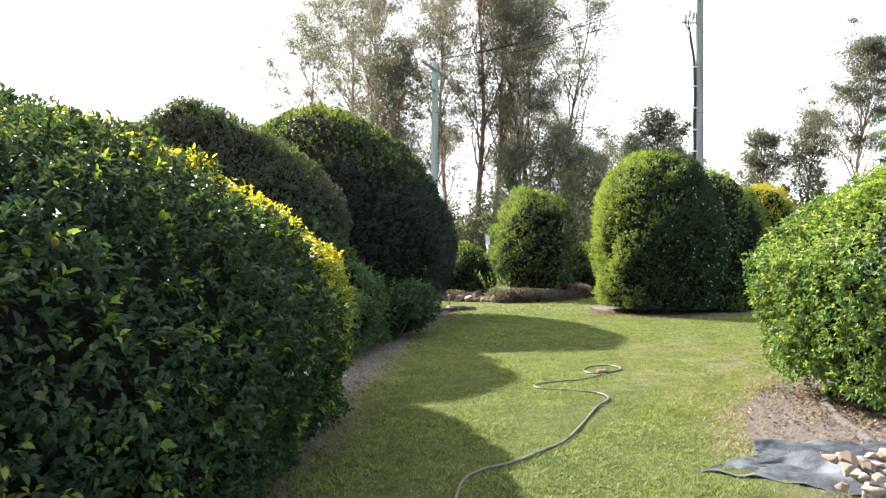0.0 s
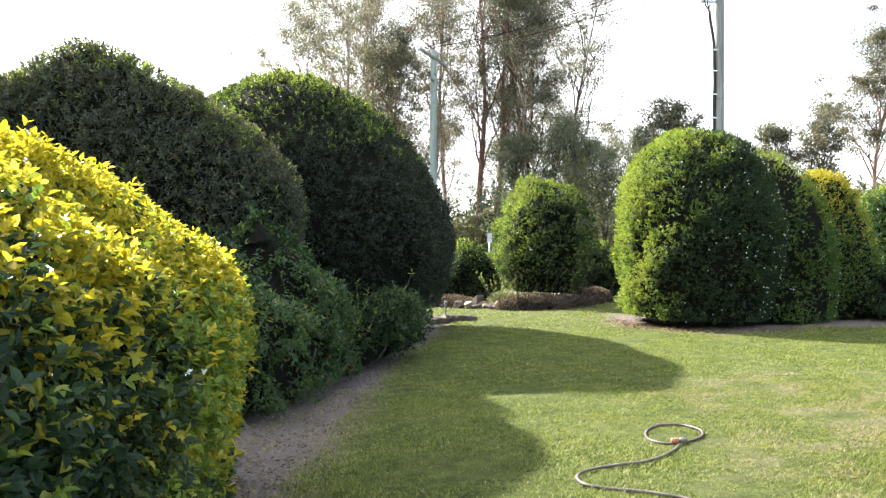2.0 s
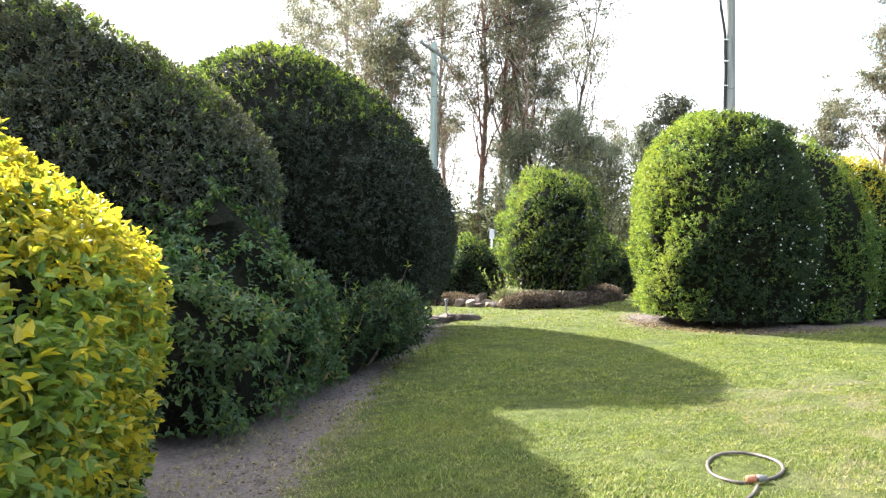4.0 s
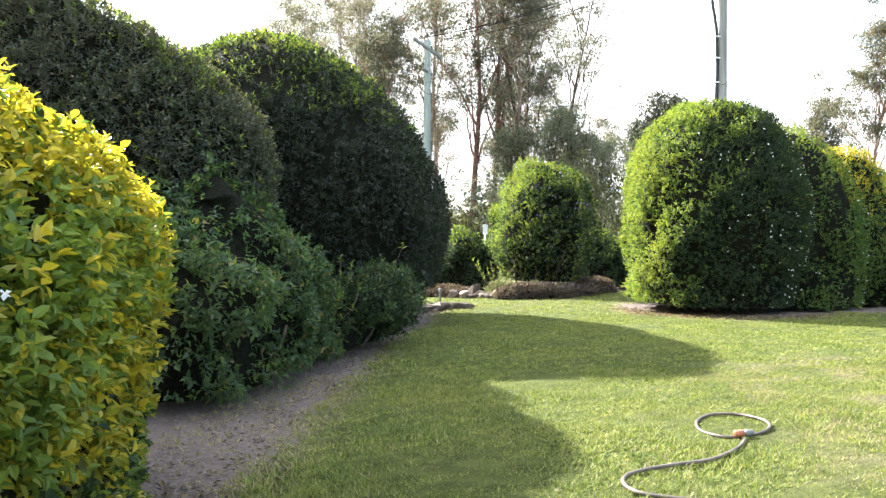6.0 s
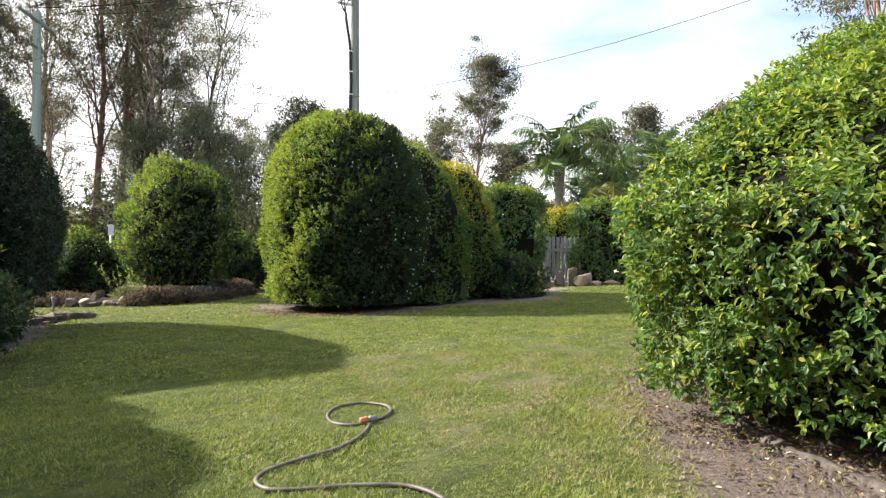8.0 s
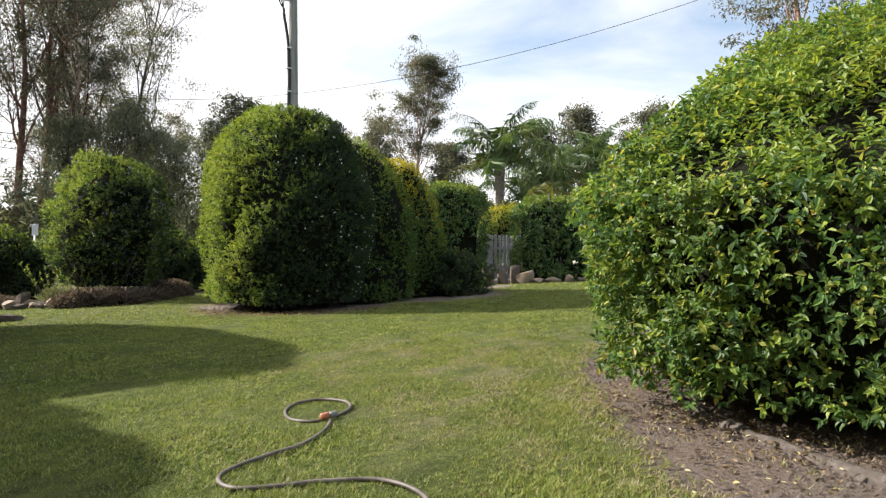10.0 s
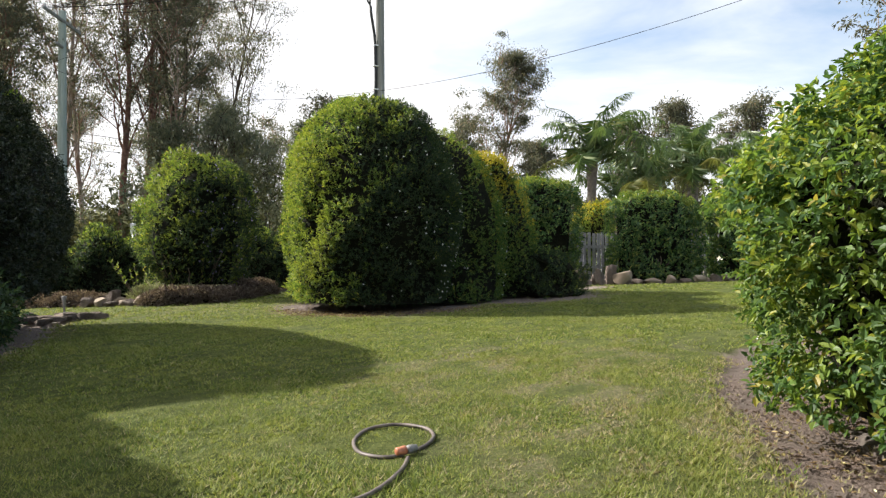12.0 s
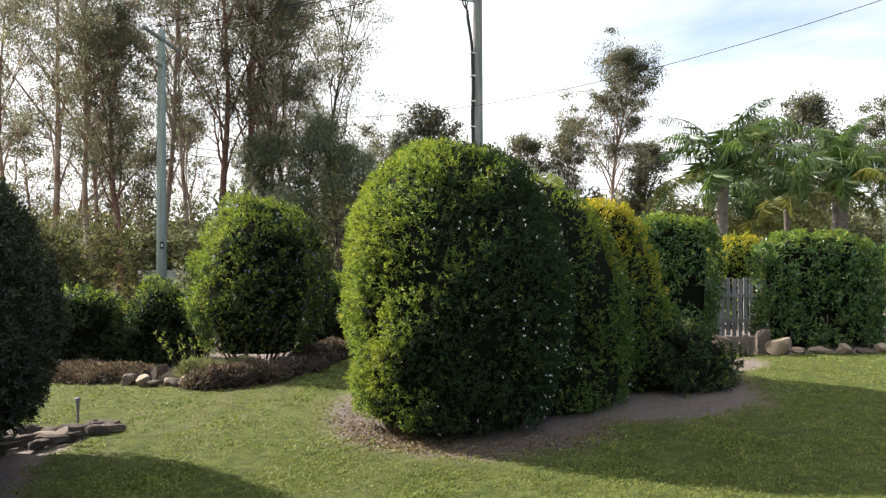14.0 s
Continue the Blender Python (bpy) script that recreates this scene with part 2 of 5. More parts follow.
k = Mat("rock_pale")
geo = k.n.new("ShaderNodeObjectInfo").outputs["Random"]
ROCK_PALE = k.surf(k.mix(k.noise(20, 6), k.ramp(geo, [(0.0, (0.29, 0.225, 0.165)), (1.0, (0.46, 0.38, 0.29))]), (0.22, 0.165, 0.12)), 0.85, 0.25)
k.bump(k.noise(35, 5), 0.6, 0.008)

k = Mat("concrete_edge")
CONCRETE = k.surf(k.ramp(k.noise(25, 6), [(0.3, (0.055, 0.044, 0.037)), (0.55, (0.105, 0.088, 0.076)), (0.75, (0.17, 0.148, 0.13))]), 0.95, 0.15)
k.bump(k.noise(80, 4), 0.5, 0.006)

k = Mat("plastic_sheet")
TARP = k.surf(k.mix(k.ramp(k.noise(5, 6), [(0.42, (0, 0, 0)), (0.66, (1, 1, 1))]), (0.038, 0.042, 0.048), (0.12, 0.127, 0.138)), 0.70, 0.25)
k.bump(k.noise(14, 6), 0.7, 0.02)

k = Mat("hose_rubber")
HOSE = k.surf(k.ramp(k.noise(12, 5), [(0.35, (0.075, 0.060, 0.052)), (0.7, (0.20, 0.162, 0.140))]), 0.5, 0.35)
k.bump(k.noise(160, 2), 0.2, 0.001)
k = Mat("orange_plastic")
ORANGE = k.surf(k.ramp(k.noise(60, 3), [(0.3, (0.36, 0.12, 0.06)), (0.7, (0.50, 0.20, 0.11))]), 0.4, 0.5)
k = Mat("grey_plastic")
GREY_PLASTIC = k.surf(k.ramp(k.noise(90, 3), [(0.3, (0.15, 0.145, 0.14)), (0.7, (0.24, 0.235, 0.23))]), 0.5, 0.4)
k = Mat("white_render")
PALE_WALL = k.surf(k.ramp(k.noise(3, 5), [(0.3, (0.42, 0.42, 0.43)), (0.7, (0.62, 0.62, 0.64))]), 0.8, 0.2)
k = Mat("sign_white")
SIGN_WHITE = k.surf(k.ramp(k.noise(9, 3), [(0.3, (0.62, 0.64, 0.66)), (0.7, (0.76, 0.77, 0.78))]), 0.4, 0.4)
k = Mat("sign_black")
SIGN_BLACK = k.surf((0.02, 0.02, 0.022), 0.5, 0.3)
k = Mat("sign_red")
SIGN_RED = k.surf((0.55, 0.06, 0.04), 0.5, 0.3)

# the ground: mown grass and bare soil, parted by the soil layer of the sheet
k = Mat("ground")
att = k.n.new("ShaderNodeAttribute")
att.attribute_name = "soil"
dry = k.n.new("ShaderNodeAttribute")
dry.attribute_name = "dry"
edge = k.add("ShaderNodeMath")
edge.operation = "ADD"
k.l.new(att.outputs["Fac"], edge.inputs[0])
near = k.add("ShaderNodeMath")
near.operation = "MULTIPLY_ADD"
k.l.new(k.noise(9, 6, 0.65), near.inputs[0])
near.inputs[1].default_value, near.inputs[2].default_value = 0.9, -0.45
k.l.new(near.outputs[0], edge.inputs[1])
mask = k.ramp(edge.outputs[0], [(0.38, (0, 0, 0)), (0.62, (1, 1, 1))])
turf = k.mix(k.ramp(k.noise(2.2, 5), [(0.40, (0, 0, 0)), (0.68, (1, 1, 1))]), k.ramp(k.noise(70, 5, 0.7), [(0.3, (0.030, 0.042, 0.012)), (0.52, (0.092, 0.114, 0.032)), (0.72, (0.20, 0.21, 0.072))]), (0.112, 0.130, 0.040))
turf = k.mix(k.ramp(k.noise(8.0, 4.0, 0.65), [(0.36, (0, 0, 0)), (0.64, (1, 1, 1))]), k.mix(1.0, turf, (0.66, 0.70, 0.66), "MULTIPLY"), k.mix(1.0, turf, (1.3, 1.25, 1.2), "MULTIPLY"))
worn_ = k.mix(1.0, dry.outputs["Fac"], k.ramp(k.noise(28, 5, 0.7), [(0.36, (0.25, 0.25, 0.25)), (0.60, (1.15, 1.15, 1.15))]), "MULTIPLY")
turf = k.mix(worn_, turf, k.ramp(k.noise(75, 5, 0.75), [(0.3, (0.075, 0.068, 0.038)), (0.5, (0.17, 0.155, 0.085)), (0.72, (0.36, 0.31, 0.19))]))
soil = k.mix(k.ramp(k.noise(3.1, 5), [(0.38, (0, 0, 0)), (0.66, (1, 1, 1))]), k.ramp(k.noise(55, 6, 0.7), [(0.30, (0.075, 0.052, 0.040)), (0.52, (0.19, 0.142, 0.115)), (0.72, (0.32, 0.26, 0.215))]), (0.18, 0.145, 0.122))
soil = k.mix(dry.outputs["Fac"], soil, k.mix(0.75, soil, k.ramp(k.noise(38, 6, 0.7), [(0.3, (0.17, 0.135, 0.12)), (0.55, (0.32, 0.27, 0.245)), (0.75, (0.43, 0.38, 0.35))])))
GROUND = k.surf(k.mix(mask, turf, soil), 0.95, 0.1)
k.bump(k.noise(45, 6, 0.75), 1.0, 0.03)

# ---- makers ----
RNG = np.random.default_rng(7)


def lie(x, y):
    """Height of the ground."""
    xx, yy = np.clip(x, -9, 24), np.clip(y, -6, 24)
    return 0.08 + 0.022 * xx - 0.012 * yy + 0.012 * np.sin(1.1 * x + 0.7 * y) * np.sin(0.8 * y - 0.5 * x + 1.0)


def smooth(a, b, v):
    s = np.clip((v - a) / (b - a), 0, 1)
    return s * s * (3 - 2 * s)


def wob(p, f, seed):
    """Soft lumps, about -1 to 1, over an array of places."""
    r = np.random.default_rng(seed)
    out = np.zeros(len(p))
    for _ in range(5):
        w = r.normal(size=3) * f
        out += np.sin(p @ w + r.uniform(0, 6.28))
    return out / 2.6


def unit(v):
    return v / np.maximum(np.linalg.norm(v, axis=-1, keepdims=True), 1e-9)


def mesh_of(name, verts, faces, mat, smooth_on=False):
    """A mesh from arrays: all faces have the same number of corners."""
    me = bpy.data.meshes.new(name)
    verts, faces = np.asarray(verts, np.float32), np.asarray(faces, np.int32)
    n = faces.shape[1]
    me.vertices.add(len(verts))
    me.vertices.foreach_set("co", verts.ravel())
    me.loops.add(faces.size)
    me.loops.foreach_set("vertex_index", faces.ravel())
    me.polygons.add(len(faces))
    me.polygons.foreach_set("loop_start", np.arange(0, faces.size, n, dtype=np.int32))
    me.update(calc_edges=True)
    me.polygons.foreach_set("use_smooth", np.full(len(faces), smooth_on))
    me.materials.append(mat)
    return me


def hang(name, me, parent=None, label=""):
    ob = new(name, me)
    ob.parent = parent
    return tagged(ob, label)


def part(name, bm, mat, parent, label="", smooth_on=False):
    me = bpy.data.meshes.new(name)
    bm.to_mesh(me)
    bm.free()
    for p in me.polygons:
        p.use_smooth = smooth_on
    me.materials.append(mat)
    return hang(name, me, parent, label)


def thing(name, x, y, z=None):
    ob = new(name)
    ob.empty_display_size = 0.2
    ob.location = (x, y, float(lie(x, y)) if z is None else z)
    return ob


def leaf_mesh(name, c, d, up, length, width, mat, fine=True, fold=0.22, bend=0.15):
    """Leaves from places, directions, upper sides, lengths and widths: folded along the midrib and bent at the tip."""
    d = unit(d)
    s = unit(np.cross(d, up))
    u = np.cross(s, d)
    L, W = length[:, None], width[:, None]
    tip = c + d * L - u * L * bend
    if fine:
        lift = u * W * fold
        r1, r2 = c + d * L * 0.33 + s * W * 0.5 + lift, c + d * L * 0.70 + s * W * 0.36 + lift - u * L * bend * 0.5
        l1, l2 = c + d * L * 0.33 - s * W * 0.5 + lift, c + d * L * 0.70 - s * W * 0.36 + lift - u * L * bend * 0.5
        v = np.stack([c, r1, r2, tip, l2, l1], 1)
        f = np.array([[0, 1, 2, 3], [0, 3, 4, 5]])
    else:
        lift = u * W * fold
        v = np.stack([c, c + d * L * 0.45 + s * W * 0.5 + lift, tip, c + d * L * 0.45 - s * W * 0.5 + lift], 1)
        f = np.array([[0, 1, 2], [0, 2, 3]])
    k_ = v.shape[1]
    faces = (np.arange(len(c))[:, None, None] * k_ + f[None]).reshape(-1, f.shape[1])
    return mesh_of(name, v.reshape(-1, 3), faces, mat)


def sprigs(c, axis, n, size, spread=0.75, rng=RNG, jitter=0.25, shape=0.45, hang_=0.0):
    """Leaves set round short shoots: places, directions, upper sides, lengths and widths."""
    axis = unit(axis)
    ref = unit(np.cross(axis, rng.normal(size=axis.shape)))
    ref2 = np.cross(axis, ref)
    C, D, U = [], [], []
    for j in range(n):
        a = j * 2.4 + rng.uniform(-0.3, 0.3, len(c))
        radial = ref * np.cos(a)[:, None] + ref2 * np.sin(a)[:, None]
        f = (j + 0.5) / n
        d = unit(radial * spread * (1.15 - 0.6 * f) + axis * (0.35 + 0.6 * f) + rng.normal(size=c.shape) * jitter - np.array([0, 0, hang_]))
        C.append(c + axis * size * 1.1 * (f - 0.4))
        D.append(d)
        U.append(unit(axis * 0.8 - radial * 0.3 + np.array([0, 0, 0.85]) + rng.normal(size=c.shape) * 0.25))
    C, D, U = np.concatenate(C), np.concatenate(D), np.concatenate(U)
    L = size * rng.uniform(0.65, 1.2, len(C))
    return C, D, U, L, L * shape * rng.uniform(0.85, 1.15, len(C))


def tube(path, radii, sides=6, cap=True):
    """Vertices and quads of a tube along a path."""
    path, radii = np.asarray(path, float), np.asarray(radii, float)
    t = unit(np.gradient(path, axis=0))
    ref = np.array([0.0, 0.0, 1.0]) if abs(t[0, 2]) < 0.8 else np.array([1.0, 0.0, 0.0])
    s = unit(np.cross(t, ref))
    u = np.cross(s, t)
    a = np.linspace(0, 2 * np.pi, sides, endpoint=False)
    v = path[:, None] + radii[:, None, None] * (s[:, None] * np.cos(a)[None, :, None] + u[:, None] * np.sin(a)[None, :, None])
    n = len(path)
    i, j = np.meshgrid(np.arange(n - 1), np.arange(sides), indexing="ij")
    f = np.stack([i * sides + j, i * sides + (j + 1) % sides, (i + 1) * sides + (j + 1) % sides, (i + 1) * sides + j], -1).reshape(-1, 4)
    v = v.reshape(-1, 3)
    if cap:
        v = np.concatenate([v, path[:1], path[-1:]])
        a0, b0 = len(v) - 2, len(v) - 1
        m = np.arange(0, sides, 2)
        lo = np.stack([np.full(len(m), a0), (m + 2) % sides, m + 1, m], -1)
        e = (n - 1) * sides
        hi = np.stack([np.full(len(m), b0), e + m, e + m + 1, e + (m + 2) % sides], -1)
        f = np.concatenate([f, lo, hi])
    return v, f


def tubes(list_of):
    """Several tubes joined."""
    V, F, k_ = [], [], 0
    for v, f in list_of:
        V.append(v)
        F.append(f + k_)
        k_ += len(v)
    return np.concatenate(V), np.concatenate(F)


def dome(rx, ry, h, z0, p=1.6, q=2.0, plan=2.4, foot=0.88, low=0.12, seed=1, lumps=0.05, nt=72, ns=40):
    """A clipped bush: vertices and triangles. Upright sides to z0, then a dome to h; plan squares off the outline."""
    z = np.concatenate([np.linspace(low, z0, 12, endpoint=False), z0 + (h - z0) * np.sin(np.linspace(0, np.pi / 2, ns - 12))])
    up = np.clip((z - z0) / (h - z0), 0, 1)
    r = np.where(z < z0, foot + (1 - foot) * np.sin(np.clip((z - low) / (z0 - low), 0, 1) * np.pi / 2), np.maximum(1 - up ** p, 0) ** (1 / q))
    a = np.linspace(0, 2 * np.pi, nt, endpoint=False)
    ca, sa = np.cos(a), np.sin(a)
    k_ = (np.abs(ca) ** plan + np.abs(sa) ** plan) ** (-1 / plan)
    v = np.stack([rx * r[:, None] * (ca * k_)[None], ry * r[:, None] * (sa * k_)[None], np.repeat(z[:, None], nt, 1)], -1).reshape(-1, 3)
    flat_ = unit(v * np.array([1, 1, 0.0]) + np.array([0, 0, 1e-6]))
    v = v + flat_ * (lumps * wob(v, 3.2, seed) + lumps * 0.6 * wob(v, 7.0, seed + 50))[:, None]
    v[:, 2] += lumps * 0.8 * wob(v, 2.6, seed + 9) * (v[:, 2] / h)
    i, j = np.meshgrid(np.arange(len(z) - 1), np.arange(nt), indexing="ij")
    q4 = np.stack([i * nt + j, i * nt + (j + 1) % nt, (i + 1) * nt + (j + 1) % nt, (i + 1) * nt + j], -1).reshape(-1, 4)
    return v, np.concatenate([q4[:, [0, 1, 2]], q4[:, [0, 2, 3]]])


def scatter(v, f, n, rng, weight=None):
    """n places on a triangle mesh, with the normals."""
    a, b, c = v[f[:, 0]], v[f[:, 1]], v[f[:, 2]]
    nn = np.cross(b - a, c - a)
    area = np.linalg.norm(nn, axis=1)
    nn = nn / np.maximum(area, 1e-9)[:, None]
    w = area if weight is None else area * weight((a + b + c) / 3, nn)
    pick = rng.choice(len(f), n, p=w / w.sum())
    r1, r2 = np.sqrt(rng.random(n)), rng.random(n)
    p = a[pick] * (1 - r1)[:, None] + b[pick] * (r1 * (1 - r2))[:, None] + c[pick] * (r1 * r2)[:, None]
    return p, nn[pick]


def stems(n, spread, top, radius, seed, rng):
    """Bare stems that fan out of the ground into a bush."""
    out = []
    for i in range(n):
        a = rng.uniform(0, 6.28)
        r0 = spread * 0.45 * math.sqrt(rng.random())
        b = np.array([math.cos(a) * r0, math.sin(a) * r0, -0.03])
        e = np.array([math.cos(a) * (r0 + spread * 0.5), math.sin(a) * (r0 + spread * 0.5), top * rng.uniform(0.8, 1.1)])
        t_ = np.linspace(0, 1, 6)[:, None]
        path = b + (e - b) * t_ + rng.normal(size=(6, 3)) * 0.03 * t_
        out.append(tube(path, radius * rng.uniform(0.6, 1.2) * (1 - 0.6 * t_[:, 0]), 6))
    return out


def clipped_bush(name, x, y, rx, ry, h, z0, shoots, leaf, mats, label, category="hedge", turn=0, p=1.6, q=2.0, plan=2.4, foot=0.88, low=0.12, seed=1,
                 lumps=0.05, fine=False, gold=None, density=None, depth=0.14, flowers=0, stem_count=9, stem_top=0.6, shape=0.45, petal=None, wild=0.03, group="", ragged=0.0, gaps=0.45, spread=0.75, fresh=None, hollow=0.55, inset=0.13, flower_where=None, jitter=0.3, hang_=0.0, hollow_size=3.6, hollow_from=0.45):
    """A clipped bush or hedge: stems, a near-black shell for the shaded twiggy inside and a coat of leafy shoots; the
    second leaf colour goes where golden or young leaves grow, and on some bushes paints the faces that the sun lights.
    """
    rng = np.random.default_rng(seed)
    ob = thing(name, x, y)
    ob.rotation_euler = (0, 0, radians(turn))
    v, f = dome(rx, ry, h, z0, p, q, plan, foot, low, seed, lumps)
    # inside: a near-black shell, so that gaps between the leaves look shaded
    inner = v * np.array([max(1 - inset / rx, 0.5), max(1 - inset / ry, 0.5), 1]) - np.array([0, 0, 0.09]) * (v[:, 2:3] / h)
    hang("inner_core", mesh_of("inner_core", inner, f, TWIG_SHADE, True), ob, "near-black shell for the shaded twiggy inside of the bush")
    for sv, sf in stems(stem_count, min(rx, ry), stem_top, 0.022, seed, rng):
        hang("stem", mesh_of("stem", sv, sf, STEM, True), ob)
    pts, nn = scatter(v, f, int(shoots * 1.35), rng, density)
    # the coat is uneven: full tufts and thin spots between them
    tuft = 0.6 * wob(pts, 9.0, seed + 21) + 0.5 * wob(pts, 20.0, seed + 22)
    keep = rng.random(len(pts)) < np.clip(0.78 + gaps * tuft, 0.12, 1) * (1 - hollow * smooth(hollow_from, hollow_from + 0.45, wob(pts, hollow_size, seed + 23)))
    pts, nn, tuft = pts[keep], nn[keep], tuft[keep]
    shoots = len(pts)
    off = rng.random(shoots) ** 1.3 - 0.22 * tuft
    ax = unit(nn * 0.75 + np.array([0, 0, 0.35]) + rng.normal(size=nn.shape) * 0.42)
    long_ = (rng.random(shoots) < wild) * rng.uniform(0.5, 1.6, shoots) * leaf
    pts = pts - nn * (off * depth)[:, None] + ax * long_[:, None] + nn * (ragged * wob(pts, 5.5, seed + 3))[:, None]
    isg = np.zeros(shoots, bool) if gold is None else rng.random(shoots) < gold(pts, nn)
    isf = np.zeros(shoots, bool) if fresh is None else ~isg & (rng.random(shoots) < fresh(pts, nn))
    # LEAF_BRIGHT is young growth, and on some bushes the paint for sunlit faces
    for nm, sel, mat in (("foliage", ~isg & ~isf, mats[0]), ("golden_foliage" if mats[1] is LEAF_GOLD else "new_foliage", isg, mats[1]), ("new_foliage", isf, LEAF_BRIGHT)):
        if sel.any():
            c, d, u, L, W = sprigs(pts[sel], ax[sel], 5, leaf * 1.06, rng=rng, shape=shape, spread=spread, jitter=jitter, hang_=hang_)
            hang(nm, leaf_mesh(nm, c, d, u, L, W, mat, fine), ob, "golden yellow young leaves" if nm[0] == "g" else ("light green leaves of young growth and painted lit sides" if nm[0] == "n" else ""))
    if flowers:
        fp, fn = scatter(v, f, flowers, rng, flower_where or (lambda c_, n_: (c_[:, 2] < 0.8 * h) * 1.0 + 0.1))
        c, d, u, L, W = sprigs(fp + fn * 0.03, fn + rng.normal(size=fn.shape) * 0.4, 5, leaf * 0.42, spread=1.2, rng=rng, shape=0.85)
        hang("blossoms", leaf_mesh("blossoms", c, d, u, L, W, petal or PETAL, False), ob, "small pale blossoms")
    return tagged(ob, label, category, group)

# ---- ground ----


def soil_at(x, y):
    """1 on bare soil, 0 on the lawn; about 0.5 on the edge."""
    left = np.interp(y, [-3, 3.1, 3.9, 5.5, 7.7, 9.9, 11.2, 12.3, 13.2, 14.1, 14.7, 15.2], [-0.85, -0.78, -0.70, -0.62, -0.48, -0.33, -0.12, 0.10, 0.02, 0.25, 0.2, -1.0])
    a = np.minimum(0.5 + (left - x) * 1.6, 0.5 + (x + 4.4) * 1.2)
    right = np.interp(y, [-2, 2.8, 3.7, 4.7, 5.4, 6.5, 7.3, 8.2], [2.2, 1.75, 1.55, 1.92, 2.36, 3.25, 4.3, 7.5])
    b = np.where(y < 8.2, np.minimum.reduce([0.5 + (x - right) * 1.4, 0.5 + (8.9 - x) * 1.2, 0.5 + (y - 2.0) * 1.2]), 0)
    # round the foot of the arch-shaped hedge and its neighbours
    e1 = np.hypot((x - 4.3) / 1.55, (y - 13.6) / 1.9)
    e2 = np.hypot((x - 6.4) / 1.9, (y - 14.2) / 2.0)
    e3 = np.hypot((x - 8.4) / 1.3, (y - 14.9) / 0.7)
    c = 0.5 + (1 - np.minimum(np.minimum(e1, e2), e3)) * 1.8
    # behind the stone border and the raised bed
    d = 0.5 + ((x - 10.4) * 0.37 + (y - 15.35) * 0.93) * 2.0
    d = np.where((x > 8.2) & (x < 30) & (y < 21), d, 0)
    bed = np.interp(x, [-2.5, -0.7, 0.9, 1.9, 2.9, 3.9, 5.5], [19.2, 18.4, 17.0, 16.1, 17.0, 19.0, 20.5])
    e = np.where((x > -3) & (x < 6) & (y < 22), 0.5 + (y - bed) * 1.5, 0)
    return np.clip(np.maximum.reduce([a * (x > -12) * (y < 15.5), b, c, d, e]), 0, 1)


def dry_at(x, y):
    """How dry and worn the grass is."""
    p = np.stack([x, y, np.zeros_like(x)], -1)
    patch = np.exp(-(((x - 2.6) / 0.8) ** 2 + ((y - 6.6) / 1.2) ** 2)) + 0.9 * np.exp(-(((x - 3.2) / 1.3) ** 2 + ((y - 8.0) / 0.8) ** 2)) + 0.6 * np.exp(-(((x - 1.9) / 0.5) ** 2 + ((y - 5.6) / 0.7) ** 2))
    rim = smooth(0.02, 0.5, soil_at(x, y)) * 0.75
    far = smooth(21, 26, y) * 0.8 + smooth(16, 22, x) * 0.6
    spots = smooth(-0.2, 0.8, wob(p, 7.0, 33) + 0.7 * wob(p, 17.0, 34))
    return np.clip(1.05 * patch * (0.12 + 0.88 * spots) + rim * (0.5 + 0.5 * spots) + far + 0.35 * np.maximum(wob(p, 1.4, 31), 0) * spots, 0, 1)


def steps(a, b, fine, reach):
    mid = np.arange(a, b, fine)
    out = fine * 1.35 ** np.arange(1, 30)
    out = np.cumsum(out)
    out = out[out < reach]
    return np.concatenate([(a - out)[::-1], mid, b + np.concatenate([[0], out])])


gx, gy = steps(-2.4, 10.0, 0.08, 2500), steps(1.8, 16.0, 0.08, 2500)
GX, GY = np.meshgrid(gx, gy, indexing="ij")
fx, fy = GX.ravel(), GY.ravel()
sl = soil_at(fx, fy)
gz = lie(fx, fy) - 0.025 * smooth(0.3, 0.8, sl) * (np.abs(fx) < 40)
bumps = np.stack([fx, fy, np.zeros_like(fx)], -1)
gz = gz + 0.006 * wob(bumps, 9, 3) * (np.abs(fx) < 20)
ny_ = len(gy)
i, j = np.meshgrid(np.arange(len(gx) - 1), np.arange(ny_ - 1), indexing="ij")
gf = np.stack([i * ny_ + j, (i + 1) * ny_ + j, (i + 1) * ny_ + j + 1, i * ny_ + j + 1], -1).reshape(-1, 4)
gme = mesh_of("ground", np.stack([fx, fy, gz], -1), gf, GROUND, True)
dust = np.where(sl > 0.45, np.where(fx < 0.6, 0.95, np.where(fy > 11, 0.6, 0.15)), dry_at(fx, fy))
for nm, val in (("soil", sl), ("dry", dust)):
    layer = gme.attributes.new(nm, "FLOAT", "POINT")
    layer.data.foreach_set("value", val.astype(np.float32))
ground = tagged(new("ground", gme), "mown lawn with bare brown soil along the hedges", "ground", kind="structure")


